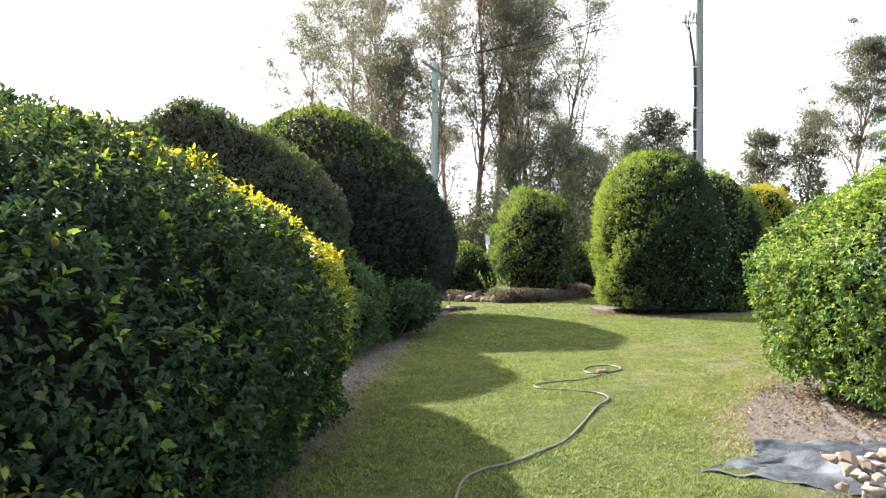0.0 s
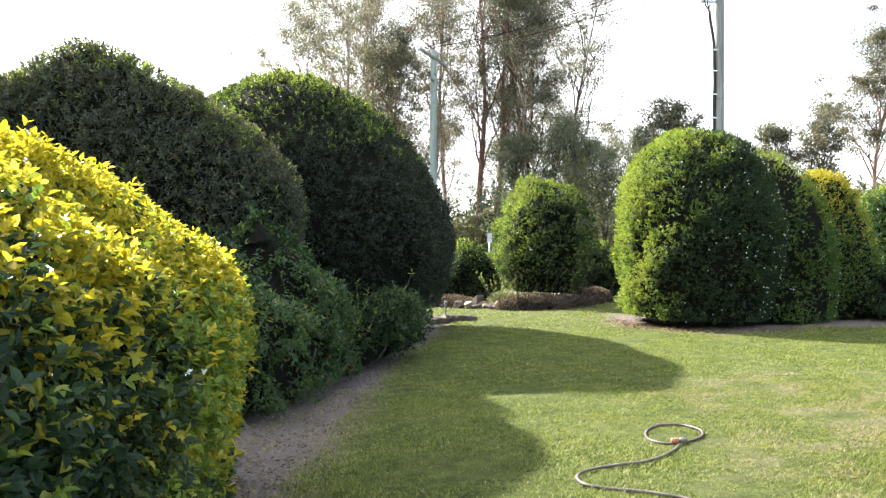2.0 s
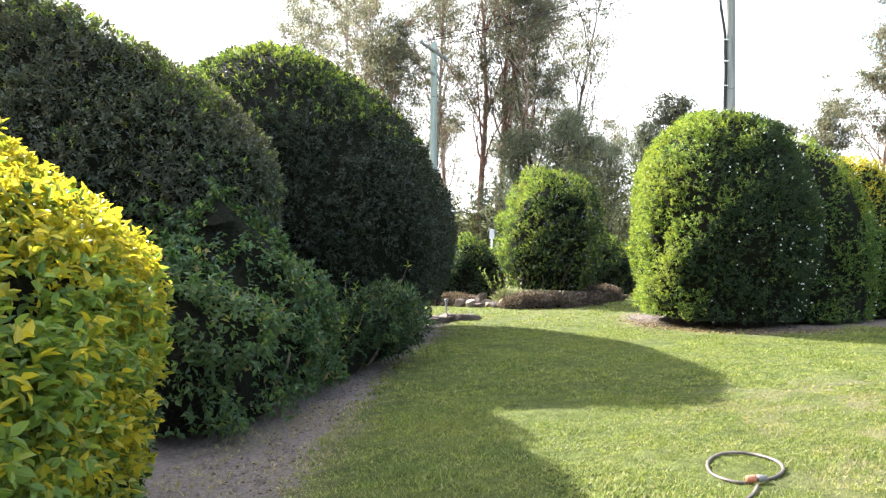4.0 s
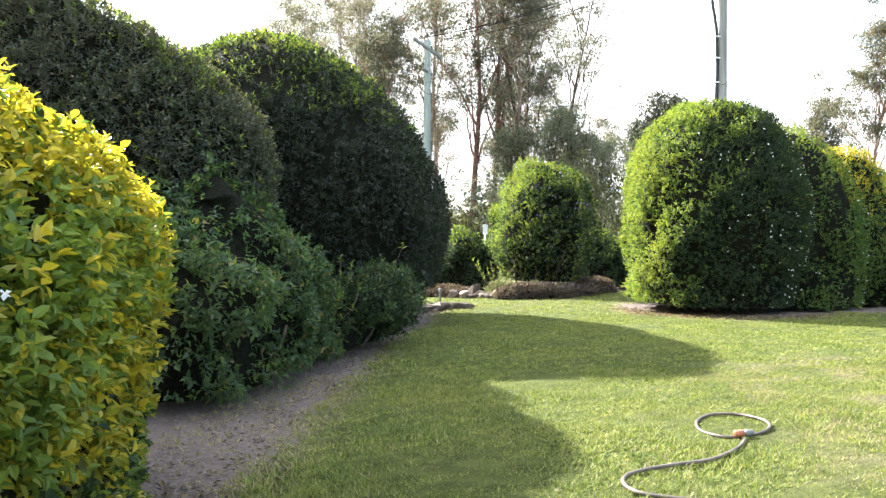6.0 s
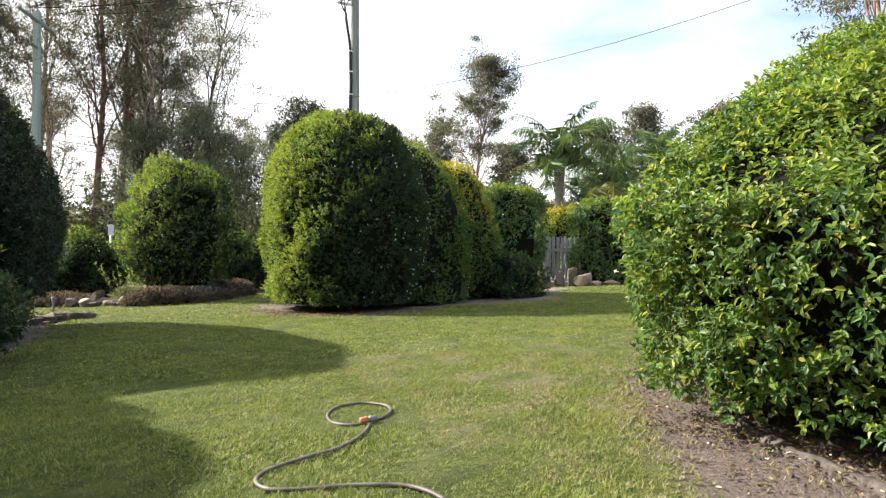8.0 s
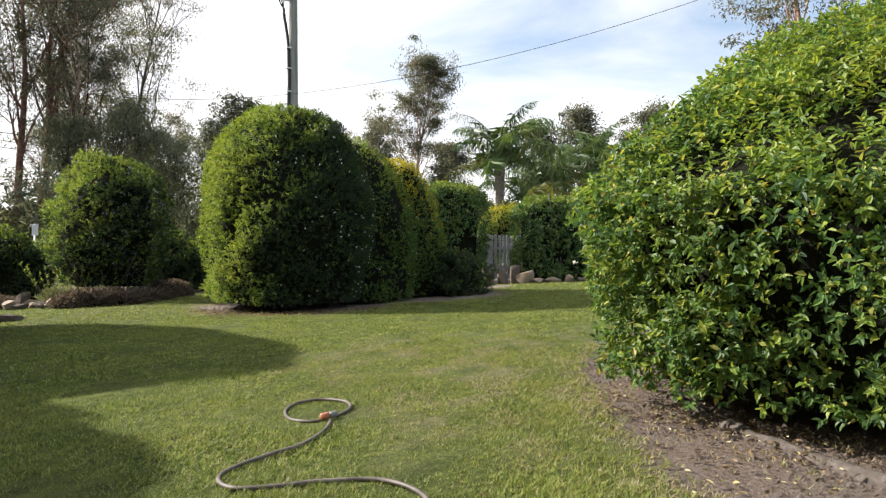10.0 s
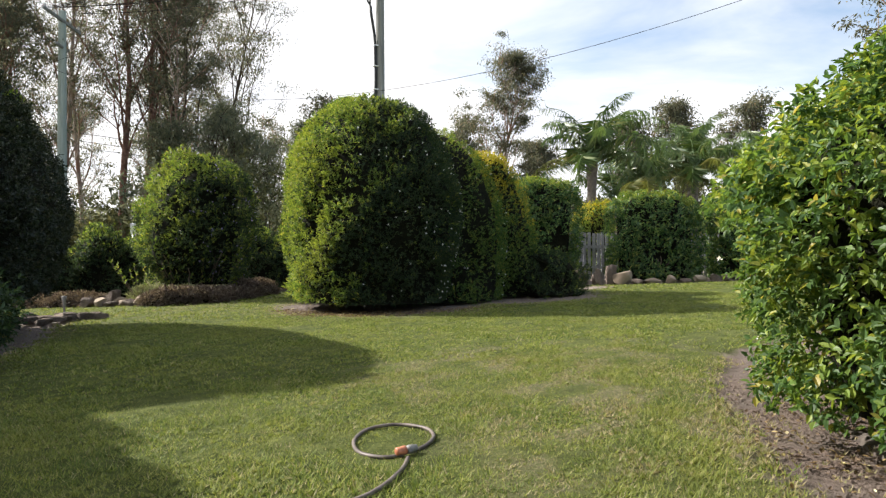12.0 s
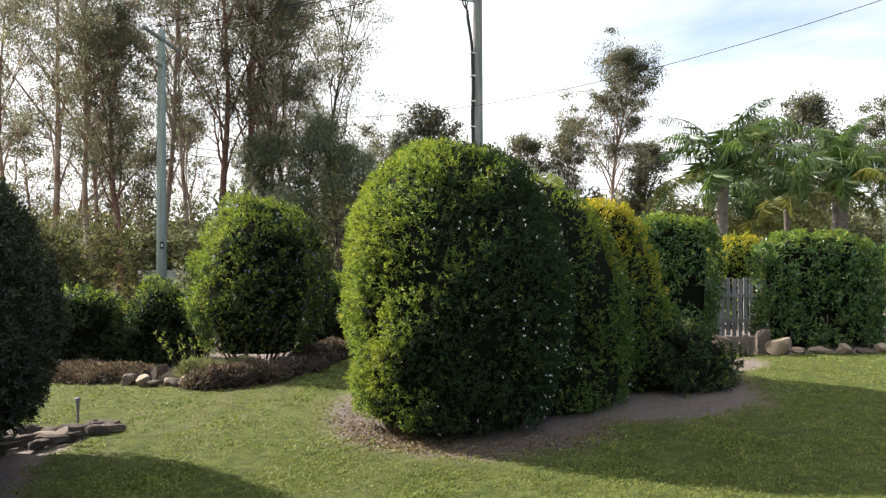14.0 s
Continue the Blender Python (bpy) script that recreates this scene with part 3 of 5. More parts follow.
def blades(name, x0, x1, y0, y1, n, height, width, mat, rng, keep, label, per=5):
    """Grass in little tufts: blades that fan out of one spot."""
    m = n // per
    x, y = rng.uniform(x0, x1, m), rng.uniform(y0, y1, m)
    ok = rng.random(m) < keep(x, y)
    x, y = x[ok], y[ok]
    m = len(x)
    size = np.repeat(rng.uniform(0.45, 1.25, m) * (0.9 + 0.25 * wob(np.stack([x, y, 0 * x], -1), 5.0, 41)), per)
    x, y = np.repeat(x, per), np.repeat(y, per)
    n = m * per
    a = rng.uniform(0, 6.28, n)
    out = np.stack([np.cos(a), np.sin(a)], -1)
    h = height * rng.uniform(0.6, 1.2, n) * size
    z = lie(x, y) - 0.006
    c = np.concatenate([np.stack([x, y], -1) + out * (0.25 * h)[:, None], z[:, None]], 1)
    w = np.stack([-out[:, 1], out[:, 0], np.zeros(n)], -1) * (width * rng.uniform(0.7, 1.3, n))[:, None] * 0.5
    tip = c + np.concatenate([out * (h * rng.uniform(0.3, 2.0, n))[:, None], h[:, None]], 1)
    v = np.stack([c - w, c + w, tip], 1).reshape(-1, 3)
    me = mesh_of(name, v, np.arange(n * 3).reshape(-1, 3), mat)
    return tagged(new(name, me), label, "grass", kind="stuff")


def lawn(x, y):
    return np.clip(1.0 - 2.2 * np.maximum(soil_at(x, y) - 0.25, 0), 0, 1) * (0.42 + 0.58 * (1 - dry_at(x, y)))


def worn(x, y):
    s = soil_at(x, y)
    return np.clip(1.3 * dry_at(x, y) + 0.08, 0, 1) * np.where(s > 0.62, np.where(x < 0.2, 0.30, 0.12), 1.0)


rg = np.random.default_rng(11)
blades("grass", -1.2, 4.2, 1.6, 8.2, 620000, 0.023, 0.0056, GRASS, rg, lawn, "short mown green lawn grass")
blades("grass", -1.0, 9.5, 8.2, 12.6, 290000, 0.025, 0.0092, GRASS, rg, lawn, "short mown green lawn grass")
blades("grass", -1.6, 15.0, 12.6, 19.5, 130000, 0.030, 0.016, GRASS, rg, lawn, "short mown green lawn grass")
blades("grass", 4.2, 15.0, 6.2, 8.2, 26000, 0.028, 0.010, GRASS, rg, lawn, "short mown green lawn grass")
blades("grass", -1.2, 4.2, 1.6, 8.2, 300000, 0.021, 0.0052, GRASS_DRY, rg, worn, "dry straw-coloured grass on worn lawn")
blades("grass", -1.0, 11.5, 8.2, 16.0, 80000, 0.022, 0.010, GRASS_DRY, rg, worn, "dry straw-coloured grass on worn lawn")
blades("grass", -45, 60, 20.5, 75, 60000, 0.30, 0.06, ROADSIDE, rg, lambda x, y: np.full(len(x), 1.0), "tall dry roadside grass")

# ---- hedges and shrubs ----
Z = np.array([0, 0, 1.0])


def gold_front(p, n):
    """The golden growth of the long front hedge: its far top and end, that the sun reaches."""
    y_ = p[:, 1] - 0.45
    ridge_ = smooth(-0.6, 0.6, y_) * smooth(0.35, 0.75, n[:, 2]) * smooth(-0.3, 0.6, p[:, 0])
    end = smooth(-0.95, -0.20, y_ + 0.8 * (p[:, 2] - 0.9)) * (0.14 + 0.86 * smooth(0.48, 1.02, p[:, 2] + 0.28 * wob(p, 4.0, 79))) * smooth(0.5, 1.1, p[:, 0])
    clump = smooth(-0.6, 0.3, wob(p, 6.0, 77))
    return np.clip(np.maximum(ridge_, end) * (0.78 + 0.22 * clump) + 0.12 * smooth(0.9, 1.2, wob(p, 5.0, 78)), 0, 0.97)


def fresh_front(p, n):
    """Light green shoots of the front hedge, round the golden ones."""
    y_ = p[:, 1] - 0.45
    sprays = 0.60 * smooth(0.2, 0.7, wob(p, 4.0, 81)) * smooth(-1.5, -0.6, y_) * smooth(0.5, 1.1, p[:, 0])
    return np.maximum(0.60 * smooth(-0.7, 0.4, y_) * smooth(0.5, 1.1, p[:, 0]) * (0.35 + 0.65 * smooth(-0.4, 0.4, wob(p, 5.0, 80))) + sprays, 0.08 + 0.25 * smooth(0.35, 0.85, n[:, 2]) * smooth(-1.4, 0.2, y_))


front_hedge = clipped_bush("hedge", -2.467, 3.644, 1.869, 2.651, 1.743, 0.816, 38000, 0.030, (LEAF_MID, LEAF_GOLD), "clipped rounded hedge, dark green with golden yellow new growth on top", plan=3.4, p=2.195, q=1.795, turn=1.6, shape=0.57, seed=3, fine=True,
             gold=gold_front, fresh=fresh_front, flowers=50, density=lambda c, n: 0.02 + 0.98 * smooth(-1.3, -0.4, c[:, 0]) * smooth(-0.3, 0.3, n[:, 0] + 0.6 * n[:, 2]) * (0.4 + 0.6 * smooth(-1.6, 0.2, c[:, 1])), wild=0.10, jitter=0.4, hang_=0.12, foot=0.95, low=0.10, ragged=0.03, hollow=0.3, gaps=0.4)
front_hedge.rotation_euler.x = radians(-3.1)
# here and on the next hedge, lighter upward leaves paint the thin sunlit rim
clipped_bush("hedge", -3.08, 8.55, 1.934, 0.85, 3.06, 1.51, 18000, 0.036, (LEAF_DARK, LEAF_BRIGHT), "tall clipped dark olive hedge with a rounded gable top", p=1.93, q=1.04, plan=2.1, turn=-2.6, foot=0.84, seed=4, low=0.80, stem_count=30, stem_top=1.3, lumps=0.05, wild=0.01,
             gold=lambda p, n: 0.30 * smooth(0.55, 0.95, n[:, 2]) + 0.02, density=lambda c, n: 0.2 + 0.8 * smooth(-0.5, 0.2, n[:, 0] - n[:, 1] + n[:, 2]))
clipped_bush("hedge", -2.9, 9.85, 1.4, 1.2, 2.98, 1.2, 7000, 0.042, (LEAF_DARK, LEAF_BRIGHT), "clipped dark green hedge between two taller ones", p=1.8, seed=44, low=0.8, stem_count=24, stem_top=1.2,
             gold=lambda p, n: 0.2 * smooth(0.55, 0.95, n[:, 2]))
# light leaves on its upward faces stand for sun on the top
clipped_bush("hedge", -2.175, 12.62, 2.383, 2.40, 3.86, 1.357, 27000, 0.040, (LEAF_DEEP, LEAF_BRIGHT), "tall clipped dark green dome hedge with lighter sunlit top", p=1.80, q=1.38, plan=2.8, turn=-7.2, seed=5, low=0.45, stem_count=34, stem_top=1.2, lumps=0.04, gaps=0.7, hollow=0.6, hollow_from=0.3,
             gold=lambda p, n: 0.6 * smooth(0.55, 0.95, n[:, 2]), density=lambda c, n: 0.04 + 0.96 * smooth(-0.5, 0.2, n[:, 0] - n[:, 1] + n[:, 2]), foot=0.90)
clipped_bush("shrub", -1.42, 7.95, 0.60, 1.05, 1.22, 0.5, 5200, 0.046, (LEAF_SHRUB, LEAF_RICH), "loose leafy green shrub in front of the tall hedge", "shrub", shape=0.5, hang_=0.25, jitter=0.5, seed=6, low=0.06, ragged=0.15, wild=0.2, lumps=0.12, gold=lambda p, n: 0.16 + 0.2 * smooth(0.3, 0.9, n[:, 2]), turn=-8, stem_top=0.4)
clipped_bush("shrub", -0.80, 9.55, 0.40, 0.85, 0.62, 0.3, 2900, 0.048, (LEAF_MID, LEAF_SHRUB), "low leafy dark green shrub on bare soil", "shrub", seed=7, low=0.04, ragged=0.14, wild=0.25, lumps=0.14, gold=lambda p, n: 0.35 + 0 * n[:, 2], turn=-14, stem_top=0.3)
clipped_bush("shrub", -0.62, 11.3, 0.34, 0.85, 0.56, 0.2, 2200, 0.048, (LEAF_DEEP, LEAF_SHRUB), "low leafy dark green shrub on bare soil", "shrub", seed=8, low=0.04, ragged=0.08, wild=0.2, lumps=0.12, gold=lambda p, n: 0.3 + 0 * n[:, 2], turn=-14, stem_top=0.3)

# the big bush on the other side of the lawn
clipped_bush("hedge", 5.611, 4.94, 3.243, 1.859, 2.464, 0.949, 30000, 0.035, (LEAF_RICH, LEAF_BRIGHT), "large clipped glossy green hedge with yellow-green new growth", plan=2.42, p=1.234, q=1.495, turn=2.5, shape=0.52, spread=1.05, gaps=0.5, hollow=0.70, hollow_size=4.6, hollow_from=0.38, jitter=0.45, hang_=0.3, inset=0.29, foot=0.93, seed=9, fine=True, low=0.03, ragged=0.05, wild=0.04, flowers=20, petal=PETAL,
             gold=lambda p, n: 0.28 + 0.70 * smooth(0.05, 0.55, n[:, 2]) * smooth(-0.6, 0.3, wob(p, 3.0, 5)), density=lambda c, n: 0.03 + 0.97 * smooth(0.9, -0.3, c[:, 0]) * smooth(-0.3, 0.4, -n[:, 0] - 0.5 * n[:, 1] + n[:, 2]), depth=0.26)

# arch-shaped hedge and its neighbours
# bright leaves set on its sunward side, dark ones elsewhere: sunlight by leaf colour
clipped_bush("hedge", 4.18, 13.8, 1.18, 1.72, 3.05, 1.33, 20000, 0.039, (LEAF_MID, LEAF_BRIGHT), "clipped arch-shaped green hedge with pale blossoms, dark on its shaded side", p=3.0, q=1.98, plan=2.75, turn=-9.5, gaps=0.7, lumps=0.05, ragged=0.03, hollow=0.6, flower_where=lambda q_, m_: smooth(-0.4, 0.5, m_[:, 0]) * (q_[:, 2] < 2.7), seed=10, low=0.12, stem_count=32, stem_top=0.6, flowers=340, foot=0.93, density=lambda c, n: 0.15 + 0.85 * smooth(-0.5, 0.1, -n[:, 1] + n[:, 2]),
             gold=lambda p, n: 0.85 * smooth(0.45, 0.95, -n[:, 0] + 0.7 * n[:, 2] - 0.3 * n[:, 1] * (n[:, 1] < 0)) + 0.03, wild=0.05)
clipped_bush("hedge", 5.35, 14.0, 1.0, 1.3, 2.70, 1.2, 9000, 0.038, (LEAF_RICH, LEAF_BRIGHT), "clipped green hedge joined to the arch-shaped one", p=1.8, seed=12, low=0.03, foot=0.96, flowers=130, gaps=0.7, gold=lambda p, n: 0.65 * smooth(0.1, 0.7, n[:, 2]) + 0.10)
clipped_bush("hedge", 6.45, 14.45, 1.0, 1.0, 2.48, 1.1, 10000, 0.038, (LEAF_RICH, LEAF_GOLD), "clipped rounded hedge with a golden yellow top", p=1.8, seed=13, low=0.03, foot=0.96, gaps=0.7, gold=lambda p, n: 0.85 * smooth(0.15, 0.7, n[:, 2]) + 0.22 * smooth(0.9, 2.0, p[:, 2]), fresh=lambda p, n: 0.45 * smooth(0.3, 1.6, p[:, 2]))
clipped_bush("shrub", 7.35, 13.75, 0.75, 0.55, 0.75, 0.3, 2200, 0.045, (LEAF_MID, LEAF_BRIGHT), "low loose green shrub at the foot of the hedge", "shrub", seed=14, low=0.04, ragged=0.10, wild=0.2, lumps=0.14, gold=lambda p, n: 0.1 + 0 * n[:, 2], stem_top=0.3)
clipped_bush("shrub", 7.85, 14.05, 0.5, 0.4, 0.38, 0.15, 1200, 0.045, (LEAF_MID, LEAF_BRIGHT), "low loose green shrub at the foot of the hedge", "shrub", seed=15, low=0.03, ragged=0.10, wild=0.2, lumps=0.14, gold=lambda p, n: 0.1 + 0 * n[:, 2], stem_top=0.2)

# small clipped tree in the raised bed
# brighter leaves to the top and left put the sun into the leaf colour
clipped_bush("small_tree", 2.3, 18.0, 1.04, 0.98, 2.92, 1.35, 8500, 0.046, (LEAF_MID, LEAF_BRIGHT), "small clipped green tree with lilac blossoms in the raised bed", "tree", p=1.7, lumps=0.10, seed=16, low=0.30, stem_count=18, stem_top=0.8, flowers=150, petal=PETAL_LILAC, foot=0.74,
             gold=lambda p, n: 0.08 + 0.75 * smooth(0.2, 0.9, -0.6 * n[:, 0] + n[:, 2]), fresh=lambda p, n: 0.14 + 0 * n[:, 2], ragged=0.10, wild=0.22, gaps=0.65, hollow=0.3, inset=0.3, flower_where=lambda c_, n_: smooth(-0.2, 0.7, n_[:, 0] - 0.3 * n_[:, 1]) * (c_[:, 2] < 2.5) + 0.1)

# hedges along the fence
fence_hedges = [(9.9, 17.25, 0.80, 0.62, 2.42, 21, "clipped dark glossy hedge by the fence"), (12.05, 15.98, 1.06, 0.6, 2.05, 22, "low clipped box-shaped green hedge by the fence"), (14.1, 15.2, 0.80, 0.6, 2.2, 23, "low clipped box-shaped green hedge by the fence"),
                (15.9, 14.5, 1.0, 0.6, 2.1, 24, "low clipped box-shaped green hedge by the fence")]
# the second, lighter leaf colour goes mostly on the upward faces
for x, y, rx, ry, h, sd, lab in fence_hedges:
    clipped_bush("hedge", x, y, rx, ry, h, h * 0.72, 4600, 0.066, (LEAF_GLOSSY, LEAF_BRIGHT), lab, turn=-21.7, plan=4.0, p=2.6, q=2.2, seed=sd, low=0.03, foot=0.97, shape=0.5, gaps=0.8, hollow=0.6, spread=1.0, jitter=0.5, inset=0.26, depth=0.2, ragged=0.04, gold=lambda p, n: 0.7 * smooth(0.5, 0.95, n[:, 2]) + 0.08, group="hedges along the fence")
clipped_bush("hedge", 12.9, 18.95, 0.8, 0.7, 2.05, 1.3, 2400, 0.07, (LEAF_BRIGHT, LEAF_GOLD), "clipped hedge with a golden top behind the fence", p=2.2, seed=25, low=0.12, gold=lambda p, n: 0.8 * smooth(0.3, 0.9, n[:, 2]))
clipped_bush("shrub", 9.35, 16.15, 0.36, 0.32, 0.42, 0.15, 900, 0.05, (LEAF_GREY, LEAF_GREY), "small silvery grey-green shrub by the stones", "shrub", seed=26, low=0.02, ragged=0.05, wild=0.4, shape=0.2, stem_top=0.1)

# dark bushes behind the raised bed
back = [(-2.6, 20.4, 1.1, 0.8, 1.5, 31), (-0.75, 20.1, 0.95, 0.75, 1.42, 32), (0.75, 19.7, 0.85, 0.7, 1.32, 33), (3.9, 20.6, 0.9, 0.8, 1.35, 34), (5.4, 21.2, 0.9, 0.8, 1.5, 35)]
# lighter leaf colour on the faces that look up
for x, y, rx, ry, h, sd in back:
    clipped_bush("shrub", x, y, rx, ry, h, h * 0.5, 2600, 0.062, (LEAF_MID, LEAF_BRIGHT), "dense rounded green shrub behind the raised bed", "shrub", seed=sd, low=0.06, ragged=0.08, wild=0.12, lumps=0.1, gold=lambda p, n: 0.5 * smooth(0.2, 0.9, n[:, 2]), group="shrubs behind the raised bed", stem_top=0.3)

# ---- far scrub and trees ----


def bark_tree(x, y, h, r, spread, seed, bark, leaf_mat, name, label, leaf=0.20, clumps=230, per=34, fork=0.35, lean=(0, 0), limbs=15, droop=0.7, crown_low=0.35, girth=1.0):
    """A tall open tree: a trunk that forks into steep limbs, and drooping leaf clumps at the ends of the twigs."""
    rng = np.random.default_rng(seed)
    ob = thing(name, x, y)
    wood, ends = [], []

    def limb(p0, d0, length, r0, level):
        n = 11 if level == 0 else 7
        pts, d = [np.array(p0)], np.array(d0, float)
        for _ in range(n - 1):
            d = unit(d + rng.normal(size=3) * (0.05 if level == 0 else 0.13) + Z * (0.05 if level else 0.02))
            pts.append(pts[-1] + d * length / (n - 1))
        pts = np.array(pts)
        rr = r0 * (1 - np.linspace(0, 0.72 if level else 0.88, n))
        wood.append(tube(pts, rr, 8 if level == 0 else (6 if level == 1 else 4), False))
        if level > 0:
            ends.extend(pts[-1:] if level == 1 else pts[[-1, -4]] if rng.random() < 0.75 else pts[-1:])
        if level == 2:
            return
        kids = (limbs, 5)[level]
        for i_ in range(kids):
            t_ = fork + (1 - fork) * (i_ + rng.random()) / kids if level == 0 else rng.uniform(0.3, 1.0)
            q_ = np.array([np.interp(t_, np.linspace(0, 1, n), pts[:, c_]) for c_ in range(3)])
            a = i_ * 2.4 + rng.uniform(-0.5, 0.5) if level == 0 else rng.uniform(0, 6.28)
            side = np.array([math.cos(a), math.sin(a), 0])
            nd = unit(side * (0.55, 0.7)[level] * spread + Z * (0.9, 0.3)[level] + d * (0.2, 0.5)[level])
            reach = (0.10 + 0.20 * math.sin(math.pi * min(1, 0.25 + 0.75 * (t_ - fork) / (1 - fork)))) * h if level == 0 else length * 0.5
            limb(q_, nd, reach * rng.uniform(0.7, 1.2), max(r0 * (0.42, 0.5)[level] * (1 - 0.6 * t_), 0.026), level + 1)

    limb((0, 0, -0.2), unit(np.array([lean[0], lean[1], 1.0])), h * 0.97, r, 0)
    v, f = tubes(wood)
    hang("trunk", mesh_of("trunk", v, f, bark, True), ob)
    e = np.array(ends)
    e = e[e[:, 2] > crown_low * h]
    if len(e) > clumps:
        e = e[rng.choice(len(e), clumps, replace=False)]
    # each clump is a ragged pad of leaves with air round it
    c = np.repeat(e, per, 0)
    pad = unit(rng.normal(size=c.shape)) * rng.random((len(c), 1)) ** 0.55
    pad += 0.28 * np.repeat(rng.normal(size=(len(e) * 6, 3)), -(-per // 6), 0)[:len(c)]
    c = c + pad * np.array([0.85, 0.85, 0.50]) * girth * np.repeat(rng.uniform(0.45, 1.25, len(e)), per)[:, None]
    d = unit(rng.normal(size=c.shape) * 0.8 - Z * droop)
    L = leaf * rng.uniform(0.6, 1.3, len(c))
    hang("crown", leaf_mesh("crown", c, d, rng.normal(size=c.shape), L, L * 0.34, leaf_mat, False, 0.1, 0.1), ob)
    return tagged(ob, label, "tree")


GUM = "tall slender gum tree with drooping grey-green leaves"
gums = [(0.6, 57, 22, 0.26, 141, GUM_BARK), (-5.6, 60, 22, 0.26, 142, GUM_BARK), (7.8, 60, 22, 0.26, 143, GUM_BARK), (5.2, 47, 17, 0.2, 144, GUM_BARK), (-10.4, 58, 20, 0.26, 41, GUM_BARK), (-7.4, 55, 23, 0.34, 42, GUM_BARK), (-4.4, 47, 20, 0.26, 43, GUM_BARK), (-1.2, 52, 24, 0.30, 44, GUM_BARK), (2.4, 48.2, 23, 0.34, 45, RED_BARK), (4.2, 53, 25, 0.30, 46, GUM_BARK),
        (6.6, 50, 24, 0.28, 47, DARK_BARK), (9.0, 54, 22, 0.27, 48, DARK_BARK), (-2.6, 45, 14, 0.30, 49, RED_BARK)]
for x, y, h, r, sd, bk in gums:
    bark_tree(x, y, h, r * 0.68, 1.0, sd, bk, LEAF_GUM, "gum_tree", GUM, clumps=165, per=115, fork=0.24, crown_low=0.34, leaf=0.17, girth=1.1, limbs=19, droop=0.9)
bark_tree(3.1, 48.0, 19, 0.22, 0.9, 51, RED_BARK, LEAF_GUM, "gum_tree", "gum tree with reddish shedding bark", clumps=120, per=36, leaf=0.24, lean=(0.12, 0))
bark_tree(30.85, 53.0, 15.9, 0.20, 0.92, 254, GUM_BARK, LEAF_GUM, "gum_tree", "slender gum tree with an open grey-green crown", clumps=165, per=150, fork=0.36, crown_low=0.36, leaf=0.19, girth=1.0, limbs=26)
bark_tree(14.8, 50, 10.5, 0.22, 0.9, 53, DARK_BARK, LEAF_GUM, "gum_tree", "shorter gum tree with a dense crown", clumps=130, per=60, leaf=0.24, fork=0.25, crown_low=0.2)
bark_tree(37.6, 23.5, 19, 0.3, 0.9, 54, GUM_BARK, LEAF_GUM, "gum_tree", "gum tree with an open grey-green crown", clumps=260, per=70, leaf=0.26)
for x, y, h, sd in ((30, 70, 12, 55), (35, 67, 13.5, 56), (40, 62, 11, 57), (46, 48, 12.5, 58), (52, 46, 13, 59), (42, 50, 11, 60), (56, 40, 12, 61), (22, 66, 10, 62)):
    bark_tree(x, y, h, 0.22, 0.95, sd, DARK_BARK, LEAF_GUM, "gum_tree", "distant gum tree with a spreading grey-green crown", clumps=150, per=64, leaf=0.30, girth=1.1, fork=0.25)
for x, y, h, sd in ((6.0, 43, 8.5, 63), (8.6, 45, 9.0, 64), (10.6, 47, 8.0, 65), (4.4, 46, 8.0, 66), (12.6, 48, 8.5, 67)):
    bark_tree(x, y, h, 0.18, 1.0, sd, DARK_BARK, LEAF_SHEOAK, "she_oak", "dark dense she-oak under the gum trees", clumps=110, per=60, leaf=0.20, crown_low=0.12, droop=0.9, fork=0.12, limbs=18)

for i_ in range(13):
    bark_tree(-20 + i_ * 3.3 + (i_ * 7 % 5) * 0.4, 64 + (i_ * 5 % 4) * 3.5, 11.0 + (i_ * 3 % 5) * 0.9, 0.16, 1.0, 160 + i_, GUM_BARK, LEAF_GUM, "gum_tree", "distant gum tree with a spreading grey-green crown", clumps=80, per=60, leaf=0.26, girth=1.3, fork=0.12, crown_low=0.10)


def scrub(x, y, r, h, seed, mat, n, leaf, label):
    rng = np.random.default_rng(seed)
    ob = thing("bush", x, y)
    v, f = dome(r, r * 0.9, h, h * 0.4, 1.8, 2.0, 2.0, 0.85, 0.05, seed, 0.22 * r, 24, 20)
    pts, nn = scatter(v, f, n, rng)
    pts = pts * (1 - 0.35 * rng.random((n, 1)) ** 1.5)
    c, d, u, L, W = sprigs(pts, nn + rng.normal(size=nn.shape) * 0.7 + Z * 0.3, 4, leaf, rng=rng, shape=0.4)
    hang("crown", leaf_mesh("crown", c, d, u, L, W, mat, False), ob)
    sv, sf = stems(1, r * 0.2, h * 0.75, 0.06, seed, rng)[0]
    hang("trunk", mesh_of("trunk", sv, sf, STEM, True), ob)
    return tagged(ob, label, "bush")


rs = np.random.default_rng(91)
for i_ in range(58):
    x = -38 + i_ * 1.75 + rs.uniform(-1, 1)
    y = rs.uniform(34, 62) if x < 26 else rs.uniform(30, 46)
    y = 56.0 if abs(x + 0.5) < 3.0 else y
    scrub(x, y, rs.uniform(1.8, 3.2), rs.uniform(2.6, 5.6), 200 + i_, LEAF_SCRUB if i_ % 3 else LEAF_SHEOAK, 480, 0.34, "olive-brown roadside scrub bush")
